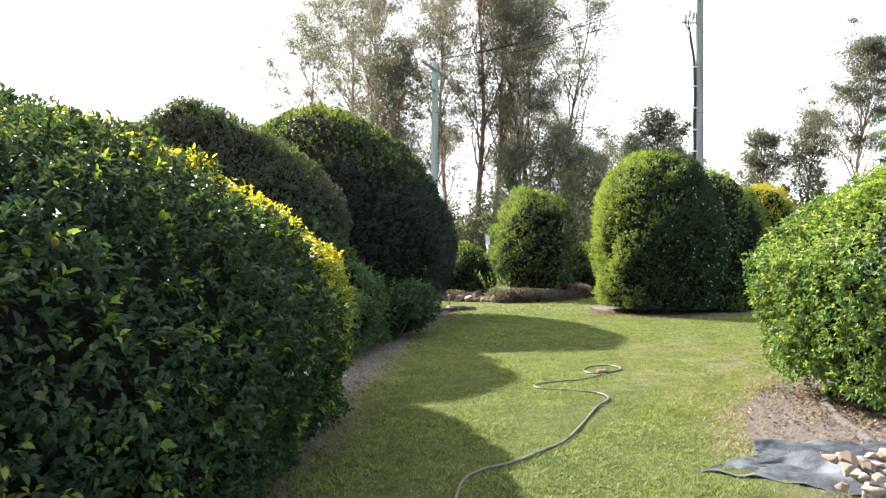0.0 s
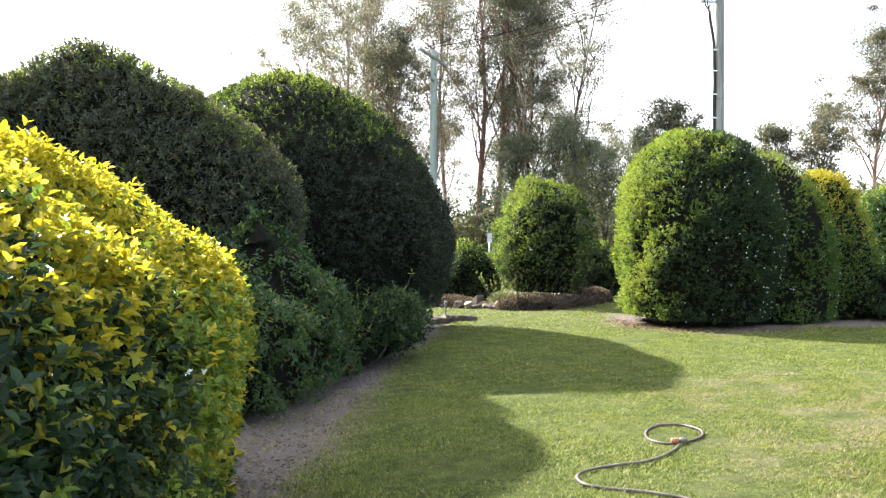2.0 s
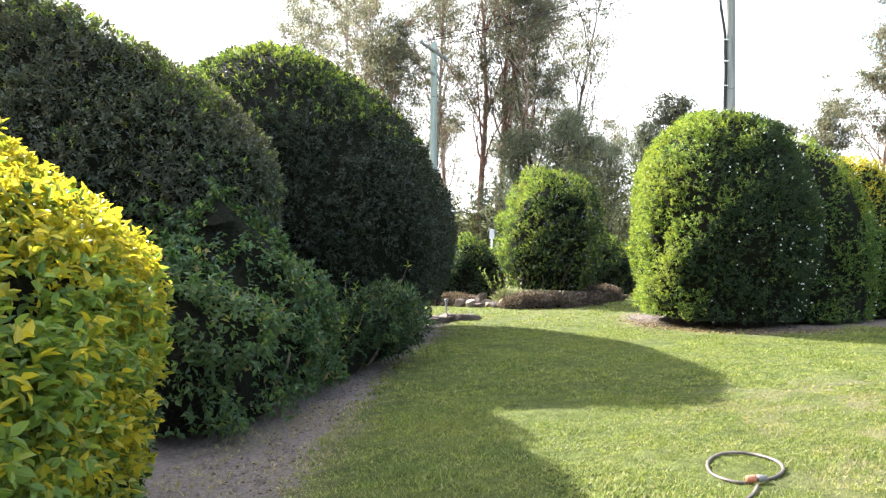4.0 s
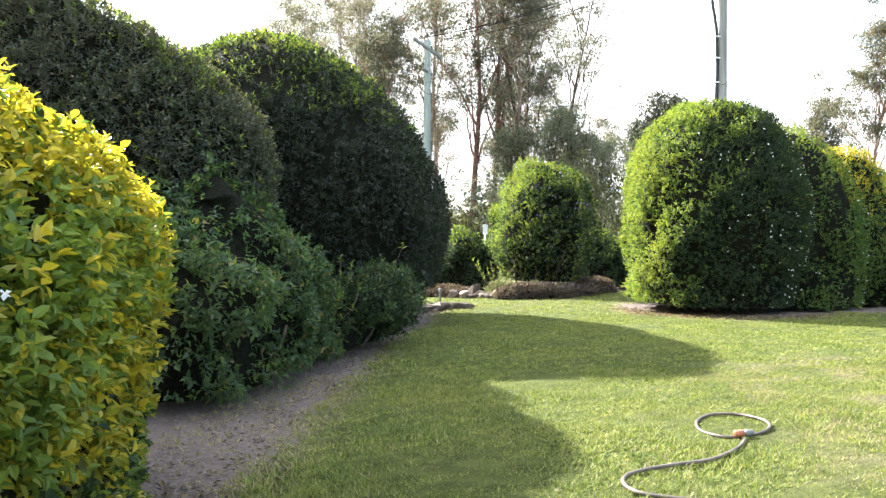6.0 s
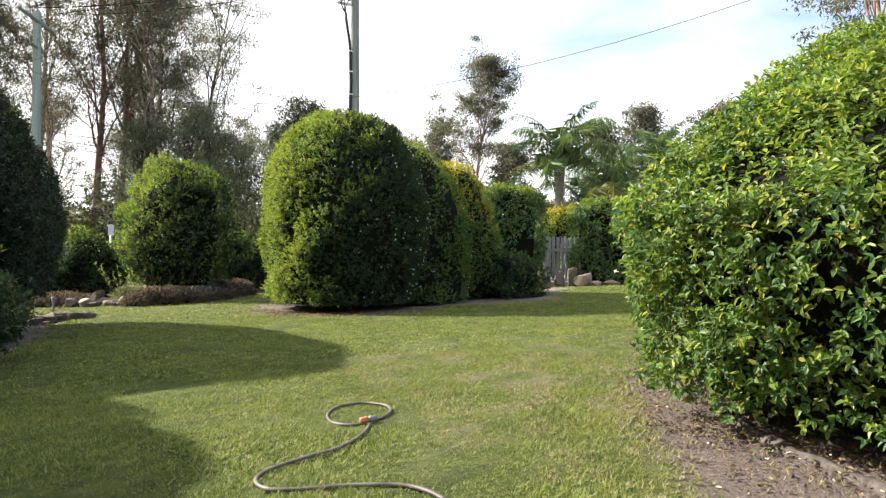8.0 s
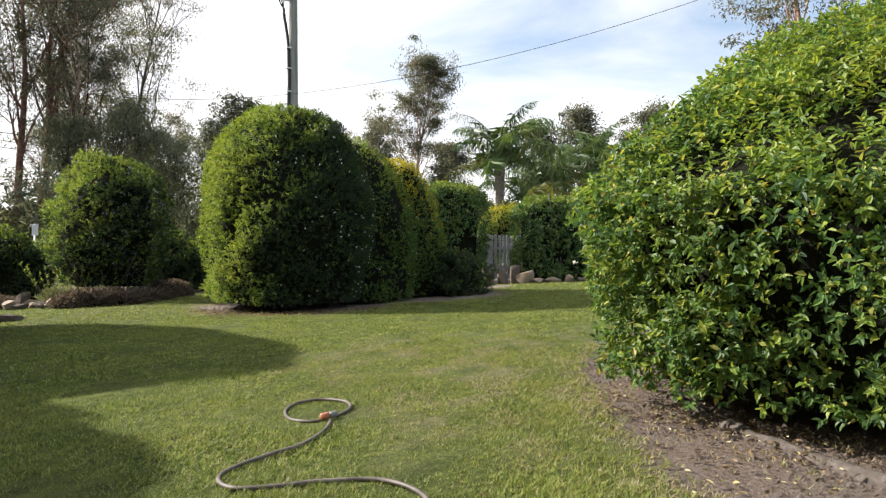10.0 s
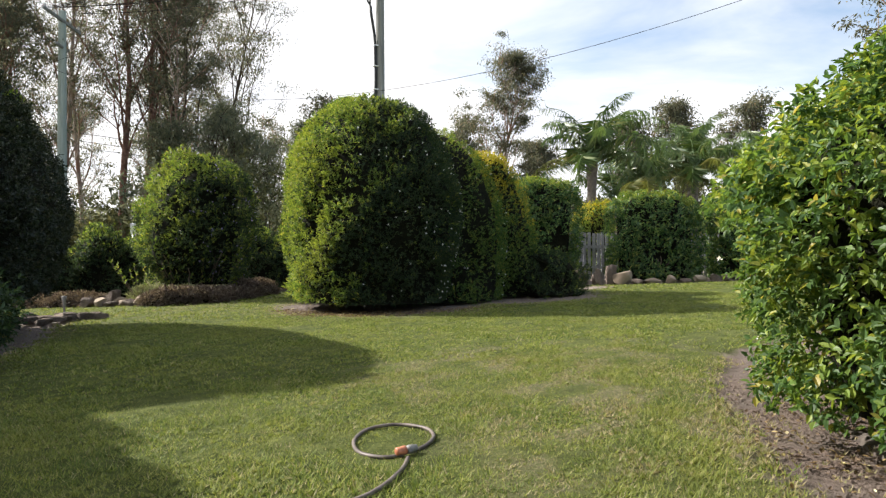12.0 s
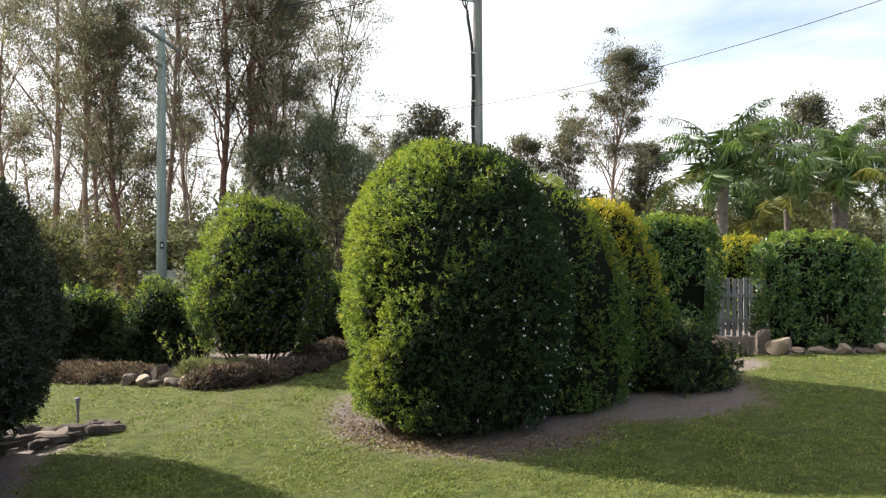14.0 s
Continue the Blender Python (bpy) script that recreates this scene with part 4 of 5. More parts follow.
for i_, (x, y, r, h) in enumerate(((-8.4, 37, 2.2, 3.6), (-6.3, 39, 2.3, 4.4), (-4.6, 37.5, 2.0, 3.3), (-3.0, 40, 1.8, 4.0), (2.6, 39, 1.9, 3.4), (4.6, 41, 2.0, 4.2), (-11.5, 38, 2.4, 4.5))):
    scrub(x, y, r, h, 280 + i_, LEAF_SCRUB, 600, 0.26, "olive-brown roadside scrub bush")
for i_ in range(60):
    a = radians(-45 + i_ * 2.1 + rs.uniform(-1, 1))
    dist = rs.uniform(82, 120)
    scrub(dist * math.sin(a), dist * math.cos(a), rs.uniform(4.5, 8), rs.uniform(5, 9.5), 300 + i_, LEAF_SCRUB if i_ % 3 else LEAF_GUM, 330, 1.0, "distant olive-green trees at the edge of the wood")


def frond_mesh(length, seed, mat, arch):
    """One feather-shaped palm leaf: a bowed midrib with two rows of hanging leaflets."""
    rng = np.random.default_rng(seed)
    n = 18
    t_ = np.linspace(0, 1, n)
    ang = radians(84) - radians(arch) * t_ ** 1.35
    stepv = np.stack([np.cos(ang), np.zeros(n), np.sin(ang)], -1) * length / (n - 1)
    path = np.concatenate([[[0, 0, 0]], np.cumsum(stepv[:-1], 0)])
    rib = mesh_of("rib", *tube(path, 0.032 * (1 - 0.85 * t_), 5), mat, True)
    m_ = 116
    u_ = np.repeat(np.linspace(0.10, 1.0, m_ // 2), 2)
    c = np.stack([np.interp(u_, t_, path[:, i3]) for i3 in range(3)], -1)
    tan = np.stack([np.interp(u_, t_, np.cos(ang)), np.zeros(m_), np.interp(u_, t_, np.sin(ang))], -1)
    side = np.where(np.arange(m_) % 2 == 0, 1.0, -1.0)[:, None] * np.array([0, 1.0, 0])
    d = unit(side * rng.uniform(0.3, 1.0, m_)[:, None] + tan * 0.35 - Z * (0.5 + 0.8 * u_ + rng.uniform(-0.75, 0.6, m_))[:, None] + rng.normal(size=c.shape) * 0.24)
    L = length * 0.225 * (np.sin(np.clip(u_ * 0.93 + 0.04, 0, 1) * np.pi) * 0.82 + 0.18) * rng.uniform(0.8, 1.15, m_)
    return rib, leaf_mesh("blade", c, d, np.cross(d, tan) + Z * 0.4, L, rng.uniform(0.011, 0.019, m_), mat, True, 0.15, 0.36)


FRONDS = [(frond_mesh(3.1, 70 + s_, LEAF_PALM, a_)) for s_, a_ in enumerate((96, 112, 122, 130))] + [frond_mesh(2.7, 80 + s_, LEAF_PALM_DRY, a_) for s_, a_ in enumerate((95, 100, 105))]


def palm(x, y, h, seed, label, n=17, dry_share=0.25, scale=1.0, r=0.17):
    rng = np.random.default_rng(seed)
    ob = thing("palm_tree", x, y)
    z = np.linspace(-0.1, h, 26)
    rad = r * (1.2 - 0.35 * np.linspace(0, 1, 26) ** 0.6 + 0.35 * smooth(0.75, 0.95, np.linspace(0, 1, 26))) * (1 + 0.06 * (np.arange(26) % 2))
    path = np.stack([0.08 * np.sin(z * 0.4 + seed), 0.06 * np.cos(z * 0.5), z], -1)
    hang("trunk", mesh_of("trunk", *tube(path, rad, 12), PALM_BARK, True), ob, "grey ringed palm trunk")
    for i_ in range(n):
        f_ = i_ / n
        k_ = int(f_ * 3.99) if rng.random() > dry_share * f_ * 2 else 4 + int(rng.random() * 2.99)
        rib, lf = FRONDS[k_]
        fr = hang("frond", rib, ob, "dry yellowing frond" if k_ > 3 else "")
        fr.matrix_local = Matrix.Translation(path[-1] - np.array([0, 0, 0.25 * f_])) @ pose(0, 0, 0, 0, (2, 15, 32, 54, 48, 64, 78)[k_] + rng.uniform(-8, 8), i_ * 137.5 + rng.uniform(-14, 14)) @ Matrix.Scale(scale * rng.uniform(0.85, 1.1), 4)
        hang("blade", lf, fr)
    return tagged(ob, label, "palm")


palm(16.4, 23.6, 3.95, 1, "feather palm with arching green fronds and a grey trunk", 15, 0.10, 1.0)
palm(24.5, 26.4, 4.0, 2, "feather palm with yellowing drooping fronds", 15, 0.35, 0.95)
palm(27.3, 29.2, 4.9, 3, "feather palm with arching green fronds and a grey trunk", 18, 0.3, 1.05)
palm(30.0, 26.5, 4.3, 4, "feather palm with yellowing drooping fronds", 18, 0.45, 1.1)
palm(20.5, 27.0, 2.6, 5, "short feather palm with yellowing fronds", 12, 0.6, 0.95)
palm(19.9, 24.6, 3.3, 7, "slim feather palm with yellow-green fronds and a pale trunk", 13, 0.5, 0.85, 0.10)
palm(34.5, 30.5, 5.0, 6, "feather palm with arching green fronds and a grey trunk", 18, 0.3, 1.1)

# ---- poles and wires ----


def box(sx, sy, sz, m=Matrix(), bevel=0.0):
    bm = bmesh.new()
    bmesh.ops.create_cube(bm, size=1, matrix=m @ Matrix.Diagonal((sx, sy, sz, 1)))
    if bevel:
        bmesh.ops.bevel(bm, geom=bm.edges[:], offset=bevel, segments=2, affect="EDGES")
    return bm


def turned(profile, sides=14, m=Matrix()):
    """A turned shape from (radius, height) pairs."""
    bm = bmesh.new()
    rings = []
    for r_, z_ in profile:
        rings.append([bm.verts.new(m @ Vector((r_ * math.cos(a), r_ * math.sin(a), z_))) for a in np.linspace(0, 2 * np.pi, sides, endpoint=False)])
    for lo, hi in zip(rings, rings[1:]):
        for j_ in range(sides):
            bm.faces.new((lo[j_], lo[(j_ + 1) % sides], hi[(j_ + 1) % sides], hi[j_]))
    bm.faces.new(rings[0][::-1])
    bm.faces.new(rings[-1])
    return bm


def pole_shaft(h, r0, r1):
    return turned([(r0 * (1 - t_) + r1 * t_, -0.3 + (h + 0.3) * t_) for t_ in np.linspace(0, 1, 14)] + [(r1 * 0.6, h + 0.03)], 18)


near_pole = thing("utility_pole", 10.65, 29.2)
part("shaft", pole_shaft(12.6, 0.205, 0.150), POLE_WOOD, near_pole, smooth_on=True)
# the fat cable climbs one side, held off by clips, and fans out to the terminations
zc = np.linspace(1.5, 10.3, 40)
off = 0.215 + 0.20 * smooth(8.7, 10.3, zc)
cab = np.stack([-off - 0.012 * np.sin(zc * 3.1), -0.05 + 0 * zc, zc], -1)
cable = hang("cable", mesh_of("cable", *tube(cab, np.full(40, 0.058), 8), CABLE, True), near_pole, "thick black riser cable")
for zz in (2.6, 3.5, 4.4, 5.3, 6.2, 7.1, 8.0, 8.8):
    part("clip", box(0.19, 0.15, 0.05, pose(-0.21, -0.05, zz), 0.008), SIGN_WHITE, cable)
for dx, dy, top in ((-0.62, -0.1, 10.75), (-0.42, 0.0, 10.95), (-0.22, 0.1, 10.9)):
    t_ = np.linspace(0, 1, 8)[:, None]
    e = np.array([dx, dy, top])
    part_path = cab[-1] + (e - cab[-1]) * t_ + np.array([-0.06, 0, 0]) * np.sin(t_ * np.pi)
    hang("cable_tail", mesh_of("cable_tail", *tube(part_path, np.full(8, 0.024), 6), CABLE, True), near_pole)
    part("insulator", turned([(0.03, 0), (0.09, 0.05), (0.05, 0.09), (0.09, 0.14), (0.05, 0.18), (0.09, 0.23), (0.05, 0.27), (0.03, 0.36)], 12, pose(dx, dy, top - 0.05)), PORCELAIN, near_pole, "ribbed grey insulator", True)
part("bracket", box(0.75, 0.07, 0.09, pose(-0.38, 0, 10.68), 0.01), GALV, near_pole)
part("crossarm", box(2.3, 0.11, 0.13, pose(0, -0.18, 12.0, 0, 0, 30), 0.012), POLE_WOOD, near_pole)
for dx in (-1.0, -0.45, 0.45, 1.0):
    part("insulator", turned([(0.02, 0), (0.07, 0.04), (0.04, 0.08), (0.06, 0.12), (0.03, 0.18)], 12, pose(dx * math.cos(radians(30)), dx * math.sin(radians(30)) - 0.18, 12.06)), PORCELAIN, near_pole, "", True)
tagged(near_pole, "tall grey timber utility pole with a black riser cable", "utility pole")

far_pole = thing("utility_pole", -0.54, 43.0)
part("shaft", pole_shaft(12.9, 0.26, 0.17), POLE_GREEN, far_pole, smooth_on=True)
part("crossarm", box(2.4, 0.12, 0.14, pose(0, -0.2, 12.4, 0, 14, 48), 0.012), POLE_WOOD, far_pole)
part("crossarm", box(1.5, 0.10, 0.12, pose(0, -0.2, 11.1, 0, 0, 70), 0.012), POLE_WOOD, far_pole)
part("tag", box(0.16, 0.03, 0.34, pose(0.03, -0.27, 2.35), 0.008), SIGN_BLACK, far_pole, "small black plate")
part("tag_mark", box(0.08, 0.01, 0.16, pose(0.03, -0.29, 2.35)), SIGN_WHITE, far_pole)
for dx in (-1.05, -0.5, 0.5, 1.05):
    part("insulator", turned([(0.02, 0), (0.08, 0.05), (0.04, 0.09), (0.07, 0.14), (0.03, 0.2)], 12, pose(dx * math.cos(radians(48)), dx * math.sin(radians(48)) - 0.2, 12.46 - dx * 0.24)), PORCELAIN, far_pole, "", True)
tagged(far_pole, "green-treated timber utility pole with crossarms", "utility pole")


def wire(name, a, b, sag, r, label):
    t_ = np.linspace(0, 1, 40)[:, None]
    p_ = np.array(a) + (np.array(b) - np.array(a)) * t_ - Z * sag * 4 * t_ * (1 - t_)
    return tagged(hang(name, mesh_of(name, *tube(p_, np.full(40, r), 5), WIRE, True)), label, "wire")


wire("overhead_wire", (22.1, 4.0, 11.1), (-1.4, 42.4, 9.8), 4.3, 0.0075, "thin dark overhead service wire")
for dx, dz in ((-0.9, 0.0), (-0.3, 0.15), (0.9, 0.0)):
    wire("overhead_wire", (10.65 + dx, 29.1, 12.2), (-0.54 + dx, 42.9, 12.7 + dz), 0.5, 0.014, "thin overhead line between the poles")
for dz in (0.0, 0.5, 1.1):
    wire("overhead_wire", (-30, 52, 10.2 + dz), (70, 88, 8.6 + dz), 1.2, 0.022, "thin overhead line beyond the trees")

# ---- fence ----
fence = thing("fence", 9.3, 18.47)
fence.rotation_euler = (0, 0, radians(-21.7))
FENCE_LEN = 8.6
me_paling = None
for i_ in range(int(FENCE_LEN / 0.115)):
    if me_paling is None:
        bm = box(0.078, 0.018, 1.16, pose(0, 0, 0.62), 0.003)
        first = part("paling", bm, FENCE, fence)
        me_paling = first.data
        first.location = (0.05, 0, 0)
    else:
        pl = hang("paling", me_paling, fence)
        pl.location = (0.05 + i_ * 0.115, float(RNG.normal() * 0.003), float(RNG.normal() * 0.012))
        pl.rotation_euler = (0, float(RNG.normal() * 0.008), 0)
for zz in (0.36, 0.86):
    part("rail", box(FENCE_LEN, 0.035, 0.07, pose(FENCE_LEN / 2, -0.03, zz), 0.004), FENCE, fence)
for i_ in range(5):
    part("post", box(0.10, 0.10, 1.25, pose(0.1 + i_ * 2.1, 0.07, 0.6), 0.006), FENCE, fence)
tagged(fence, "weathered pale paling fence with two rails", "fence")
post = thing("timber_post", 12.75, 18.05)
part("post", box(0.11, 0.11, 2.0, pose(0, 0, 0.95, 1, 2, 10), 0.01), DARK_BARK, post)
tagged(post, "grey weathered timber post behind the fence", "post")

# ---- stones ----


def stone_mesh(seed, flat_=0.7, rough=0.22):
    bm = bmesh.new()
    bmesh.ops.create_icosphere(bm, subdivisions=3, radius=0.5)
    r = random.Random(seed)
    cuts = [Vector((r.gauss(0, 1), r.gauss(0, 1), r.gauss(0, 0.8))).normalized() for _ in range(11)]
    for v in bm.verts:
        v.co *= 1 + rough * noise.noise(v.co * 2.2 + Vector((seed * 3.1, 0, 0)))
        for c in cuts:
            d = v.co.dot(c)
            if d > 0.30:
                v.co -= c * (d - 0.30) * 0.97
        v.co.z *= flat_
    me = bpy.data.meshes.new("stone")
    bm.to_mesh(me)
    bm.free()
    return me


STONES = [stone_mesh(s_, 0.62 + 0.1 * (s_ % 4)) for s_ in range(9)]
STONES_PALE = [me.copy() for me in STONES]
for me in STONES:
    me.materials.append(ROCK)
for me in STONES_PALE:
    me.materials.append(ROCK_PALE)


def stone(x, y, sx, sy, sz, i_, label, group, turn=0, pale=False, name="stone", sink=0.28, tilt=0):
    ob = new(name, (STONES_PALE if pale else STONES)[i_ % 9])
    ob.matrix_world = pose(x, y, float(lie(x, y)) + sz * (0.35 - sink * 0.5), tilt, 0, turn) @ Matrix.Diagonal((sx, sy, sz, 1))
    return tagged(ob, label, "stone", group)


bx = np.array([0.93, -0.37])
sides = random.Random(5)
pos = -1.35
i_ = 0
while pos < 5.4:
    big = -1.0 < pos < 0.0
    w = 0.34 if big else sides.uniform(0.20, 0.46)
    p_ = np.array([10.35, 15.25]) + bx * (pos + w / 2) + np.array([0.37, 0.93]) * sides.uniform(-0.07, 0.07)
    tan_ = sides.random() < 0.45
    stone(p_[0], p_[1], w * (1.0 if big else 0.95), sides.uniform(0.22, 0.34), sides.uniform(0.58, 0.74) if big else sides.uniform(0.22, 0.40), i_, "larger upright brown garden stone in the border" if big else ("rough tan garden stone in the border" if tan_ else "rough brown garden stone in the border"), "stone border by the fence", -21.7 + sides.uniform(-25, 25), tan_, tilt=sides.uniform(-8, 8))
    pos += w
    i_ += 1
stone(10.42, 15.15, 0.50, 0.34, 0.66, 4, "large pale tan garden stone standing upright in the border", "stone border by the fence", -15, True)

# rocks on the rim of the raised bed
rim = [(0.42, 17.35), (0.62, 17.12), (0.78, 16.98), (0.98, 17.0), (1.08, 16.82), (1.22, 16.68), (1.42, 16.5), (0.95, 17.2)]
for i_, (x, y) in enumerate(rim):
    stone(x, y, sides.uniform(0.24, 0.40), sides.uniform(0.20, 0.30), sides.uniform(0.16, 0.30), i_ + 2, "rough tan rock heaped on the rim of the raised bed" if i_ % 2 else "rough grey-brown rock on the rim of the raised bed", "rocks of the raised bed", sides.uniform(0, 360), i_ % 2 == 1, tilt=sides.uniform(-15, 15))
for x, y in ((-1.15, 18.55), (-0.45, 18.0), (0.1, 17.6)):
    stone(x, y, sides.uniform(0.2, 0.3), 0.2, 0.16, 5, "half-buried grey-brown rock on the rim of the raised bed", "rocks of the raised bed", sides.uniform(0, 360))
stone(0.85, 17.25, 0.30, 0.26, 0.46, 3, "rounded upright brown rock on the rim of the raised bed", "rocks of the raised bed", 20)
for i_, (x, y) in enumerate([(3.4, 18.6), (3.75, 19.0), (3.1, 18.3)]):
    stone(x, y, 0.4, 0.3, 0.22, i_, "pale rock in the raised bed", "rocks of the raised bed", i_ * 50, True)

# flat slabs round the little bed by the tall hedge
slab_spots = random.Random(8)
for i_ in range(20):
    t_ = i_ / 19
    back_ = (i_ % 3) * 0.13
    x, y = -0.42 + 1.0 * t_ - 0.25 * back_ + slab_spots.uniform(-0.04, 0.04), 13.72 + 0.55 * t_ + 2.0 * back_ * (1 - 0.5 * t_) + slab_spots.uniform(-0.04, 0.04)
    pale_ = i_ in (7, 10, 16)
    stone(x, y, slab_spots.uniform(0.24, 0.42), slab_spots.uniform(0.16, 0.26), slab_spots.uniform(0.10, 0.20), i_ + 1, "flat pale stone slab beside the tall hedge" if pale_ else "flat brown stone slab beside the tall hedge", "slabs by the tall hedge", 28 + slab_spots.uniform(-60, 60), pale_, "stone_slab", 0.2 - 0.3 * (i_ % 2), slab_spots.uniform(-12, 12))
stake = thing("garden_stake", 0.14, 14.75)
part("stake", turned([(0.012, -0.05), (0.014, 0.14), (0.02, 0.24), (0.035, 0.30), (0.015, 0.31)], 8), GREY_PLASTIC, stake, "", True)
tagged(stake, "small pale garden stake among the slabs", "stake")

# low brown heath in the raised bed


def mound(name, x, y, rx, ry, h, n, leaf, mat, seed, label, category="ground cover", turn=0, up=0.5, shape=0.3):
    rng = np.random.default_rng(seed)
    ob = thing(name, x, y)
    ob.rotation_euler = (0, 0, radians(turn))
    v, f = dome(rx, ry, h, h * 0.35, 1.8, 2.0, 2.2, 0.95, 0.0, seed, 0.10, 30, 20)
    # near-black shell again, painted shade behind the leaves of the mound
    hang("inner_core", mesh_of("inner_core", v * np.array([0.9, 0.9, 0.8]), f, TWIG_SHADE, True), ob)
    pts, nn = scatter(v, f, n, rng)
    c, d, u, L, W = sprigs(pts - nn * 0.04 * rng.random((n, 1)), nn + Z * up + rng.normal(size=nn.shape) * 0.5, 5, leaf, rng=rng, shape=shape)
    hang("foliage", leaf_mesh("foliage", c, d, u, L, W, mat, False), ob)
    return tagged(ob, label, category)


for i_, (x, y, rx, ry, h, tn) in enumerate([(1.65, 16.55, 0.42, 0.32, 0.26, 10), (2.25, 16.7, 0.46, 0.34, 0.28, 30), (2.8, 17.2, 0.42, 0.34, 0.30, 40), (3.2, 17.8, 0.42, 0.34, 0.30, 60), (3.55, 18.5, 0.42, 0.34, 0.28, 60), (-1.25, 18.95, 0.65, 0.42, 0.28, -30), (-0.55, 18.45, 0.6, 0.4, 0.26, -40), (-0.02, 18.0, 0.5, 0.4, 0.26, -40), (0.4, 17.75, 0.4, 0.34, 0.24, -40)]):
    mound("ground_cover", x, y, rx, ry, h * 0.95, 800, 0.08, LEAF_HEATH, 400 + i_, "low purplish-brown heath plant on the rim of the bed", turn=tn)
mound("tussock", 1.35, 17.1, 0.32, 0.28, 0.22, 420, 0.13, LEAF_GREY, 420, "pale green grassy tussock in the bed", up=1.5, shape=0.12)
mound("tussock", 1.9, 17.2, 0.36, 0.28, 0.22, 420, 0.13, LEAF_GREY, 421, "pale green grassy tussock in the bed", up=1.5, shape=0.12)


def twiggy_plant(name, x, y, h, n, seed, label, mat, leaf=0.05):
    """A sparse plant: thin bare branches with few leaves at their ends."""
    rng = np.random.default_rng(seed)
    ob = thing(name, x, y)
    wood, ends = [], []
    for _ in range(n):
        a, lean_ = rng.uniform(0, 6.28), rng.uniform(0.15, 0.8)
        e = np.array([math.cos(a) * lean_, math.sin(a) * lean_, 1.0]) * h * rng.uniform(0.6, 1.0)
        t_ = np.linspace(0, 1, 6)[:, None]
        path = e * t_ + rng.normal(size=(6, 3)) * 0.02 * t_
        wood.append(tube(path, 0.006 * (1 - 0.6 * t_[:, 0]), 4))
        ends += [path[3], path[4], path[5]]
    hang("branches", mesh_of("branches", *tubes(wood), STEM, True), ob)
    e = np.array(ends)
    c, d, u, L, W = sprigs(e, np.tile(Z, (len(e), 1)), 5, leaf, rng=rng)
    hang("foliage", leaf_mesh("foliage", c, d, u, L, W, mat, True), ob)
    return tagged(ob, label, "plant")


twiggy_plant("twiggy_plant", -0.72, 9.35, 0.95, 9, 500, "sparse twiggy plant with a few pale leaves", LEAF_BRIGHT)
twiggy_plant("twiggy_plant", 1.25, 17.0, 0.75, 8, 501, "sparse twiggy plant in the raised bed", LEAF_BRIGHT)
twiggy_plant("twiggy_plant", -0.95, 8.9, 0.6, 7, 502, "sparse twiggy plant with a few pale leaves", LEAF_BRIGHT)

# ---- concrete edging under the big bush ----
edge_path = np.array([(2.22, 2.5), (2.32, 3.2), (2.42, 3.9), (2.54, 4.46), (2.70, 4.92), (2.90, 5.30), (3.12, 5.62)])
s_ = np.linspace(0, 6, 60)
ep = np.stack([np.interp(s_, np.arange(7), edge_path[:, 0]), np.interp(s_, np.arange(7), edge_path[:, 1])], -1)
epz = np.concatenate([ep, (lie(ep[:, 0], ep[:, 1]) - 0.022)[:, None]], 1)
epz[:, 2] += 0.006 * np.sin(s_ * 9)
ev, ef = tube(epz, 0.036 + 0.005 * np.sin(s_ * 5), 10)
ev = ev + 0.006 * np.stack([wob(ev, 30, 55), wob(ev, 30, 56), wob(ev, 30, 57) - 1.0], -1)
edging = tagged(hang("garden_edging", mesh_of("garden_edging", ev, ef, CONCRETE, True)), "low rounded concrete garden edging half buried in soil", "edging")

# ---- plastic sheet and stone heap ----
nu, nv = 70, 50
uu, vv = np.meshgrid(np.linspace(0, 1, nu), np.linspace(0, 1, nv), indexing="ij")
A, B, C_, D_ = np.array([1.30, 3.38]), np.array([1.70, 3.88]), np.array([3.0, 3.82]), np.array([2.3, 2.65])
pl = (A[None, None] * ((1 - uu) * (1 - vv))[..., None] + B * ((1 - uu) * vv)[..., None] + C_ * (uu * vv)[..., None] + D_ * (uu * (1 - vv))[..., None]).reshape(-1, 2)
pz = np.concatenate([pl, np.zeros((len(pl), 1))], 1)
crumple = 0.016 * (1 - np.abs(wob(pz, 8, 61))) + 0.014 * (1 - np.abs(wob(pz, 17, 62))) + 0.008 * (1 - np.abs(wob(pz, 38, 63)))
fold_line = np.abs((vv.ravel() - 0.32) - 0.18 * np.sin(uu.ravel() * 5 + 1))
ridge = 0.075 * np.exp(-(fold_line / 0.055) ** 2) * smooth(0.1, 0.3, uu.ravel())
pz[:, 2] = lie(pz[:, 0], pz[:, 1]) - 0.012 + np.maximum(crumple, 0) + ridge
pz[:, :2] += 0.045 * np.stack([wob(pz, 7, 64), wob(pz, 7, 65)], -1) + 0.015 * np.stack([wob(pz, 21, 66), wob(pz, 21, 67)], -1)
ii, jj = np.meshgrid(np.arange(nu - 1), np.arange(nv - 1), indexing="ij")
tf = np.stack([ii * nv + jj, (ii + 1) * nv + jj, (ii + 1) * nv + jj + 1, ii * nv + jj + 1], -1).reshape(-1, 4)
sheet = tagged(hang("plastic_sheet", mesh_of("plastic_sheet", pz, tf, TARP, True)), "crumpled dark plastic sheet lying on bare soil", "sheet")
sheet.modifiers.new("thickness", "SOLIDIFY").thickness = 0.003
heap = 0
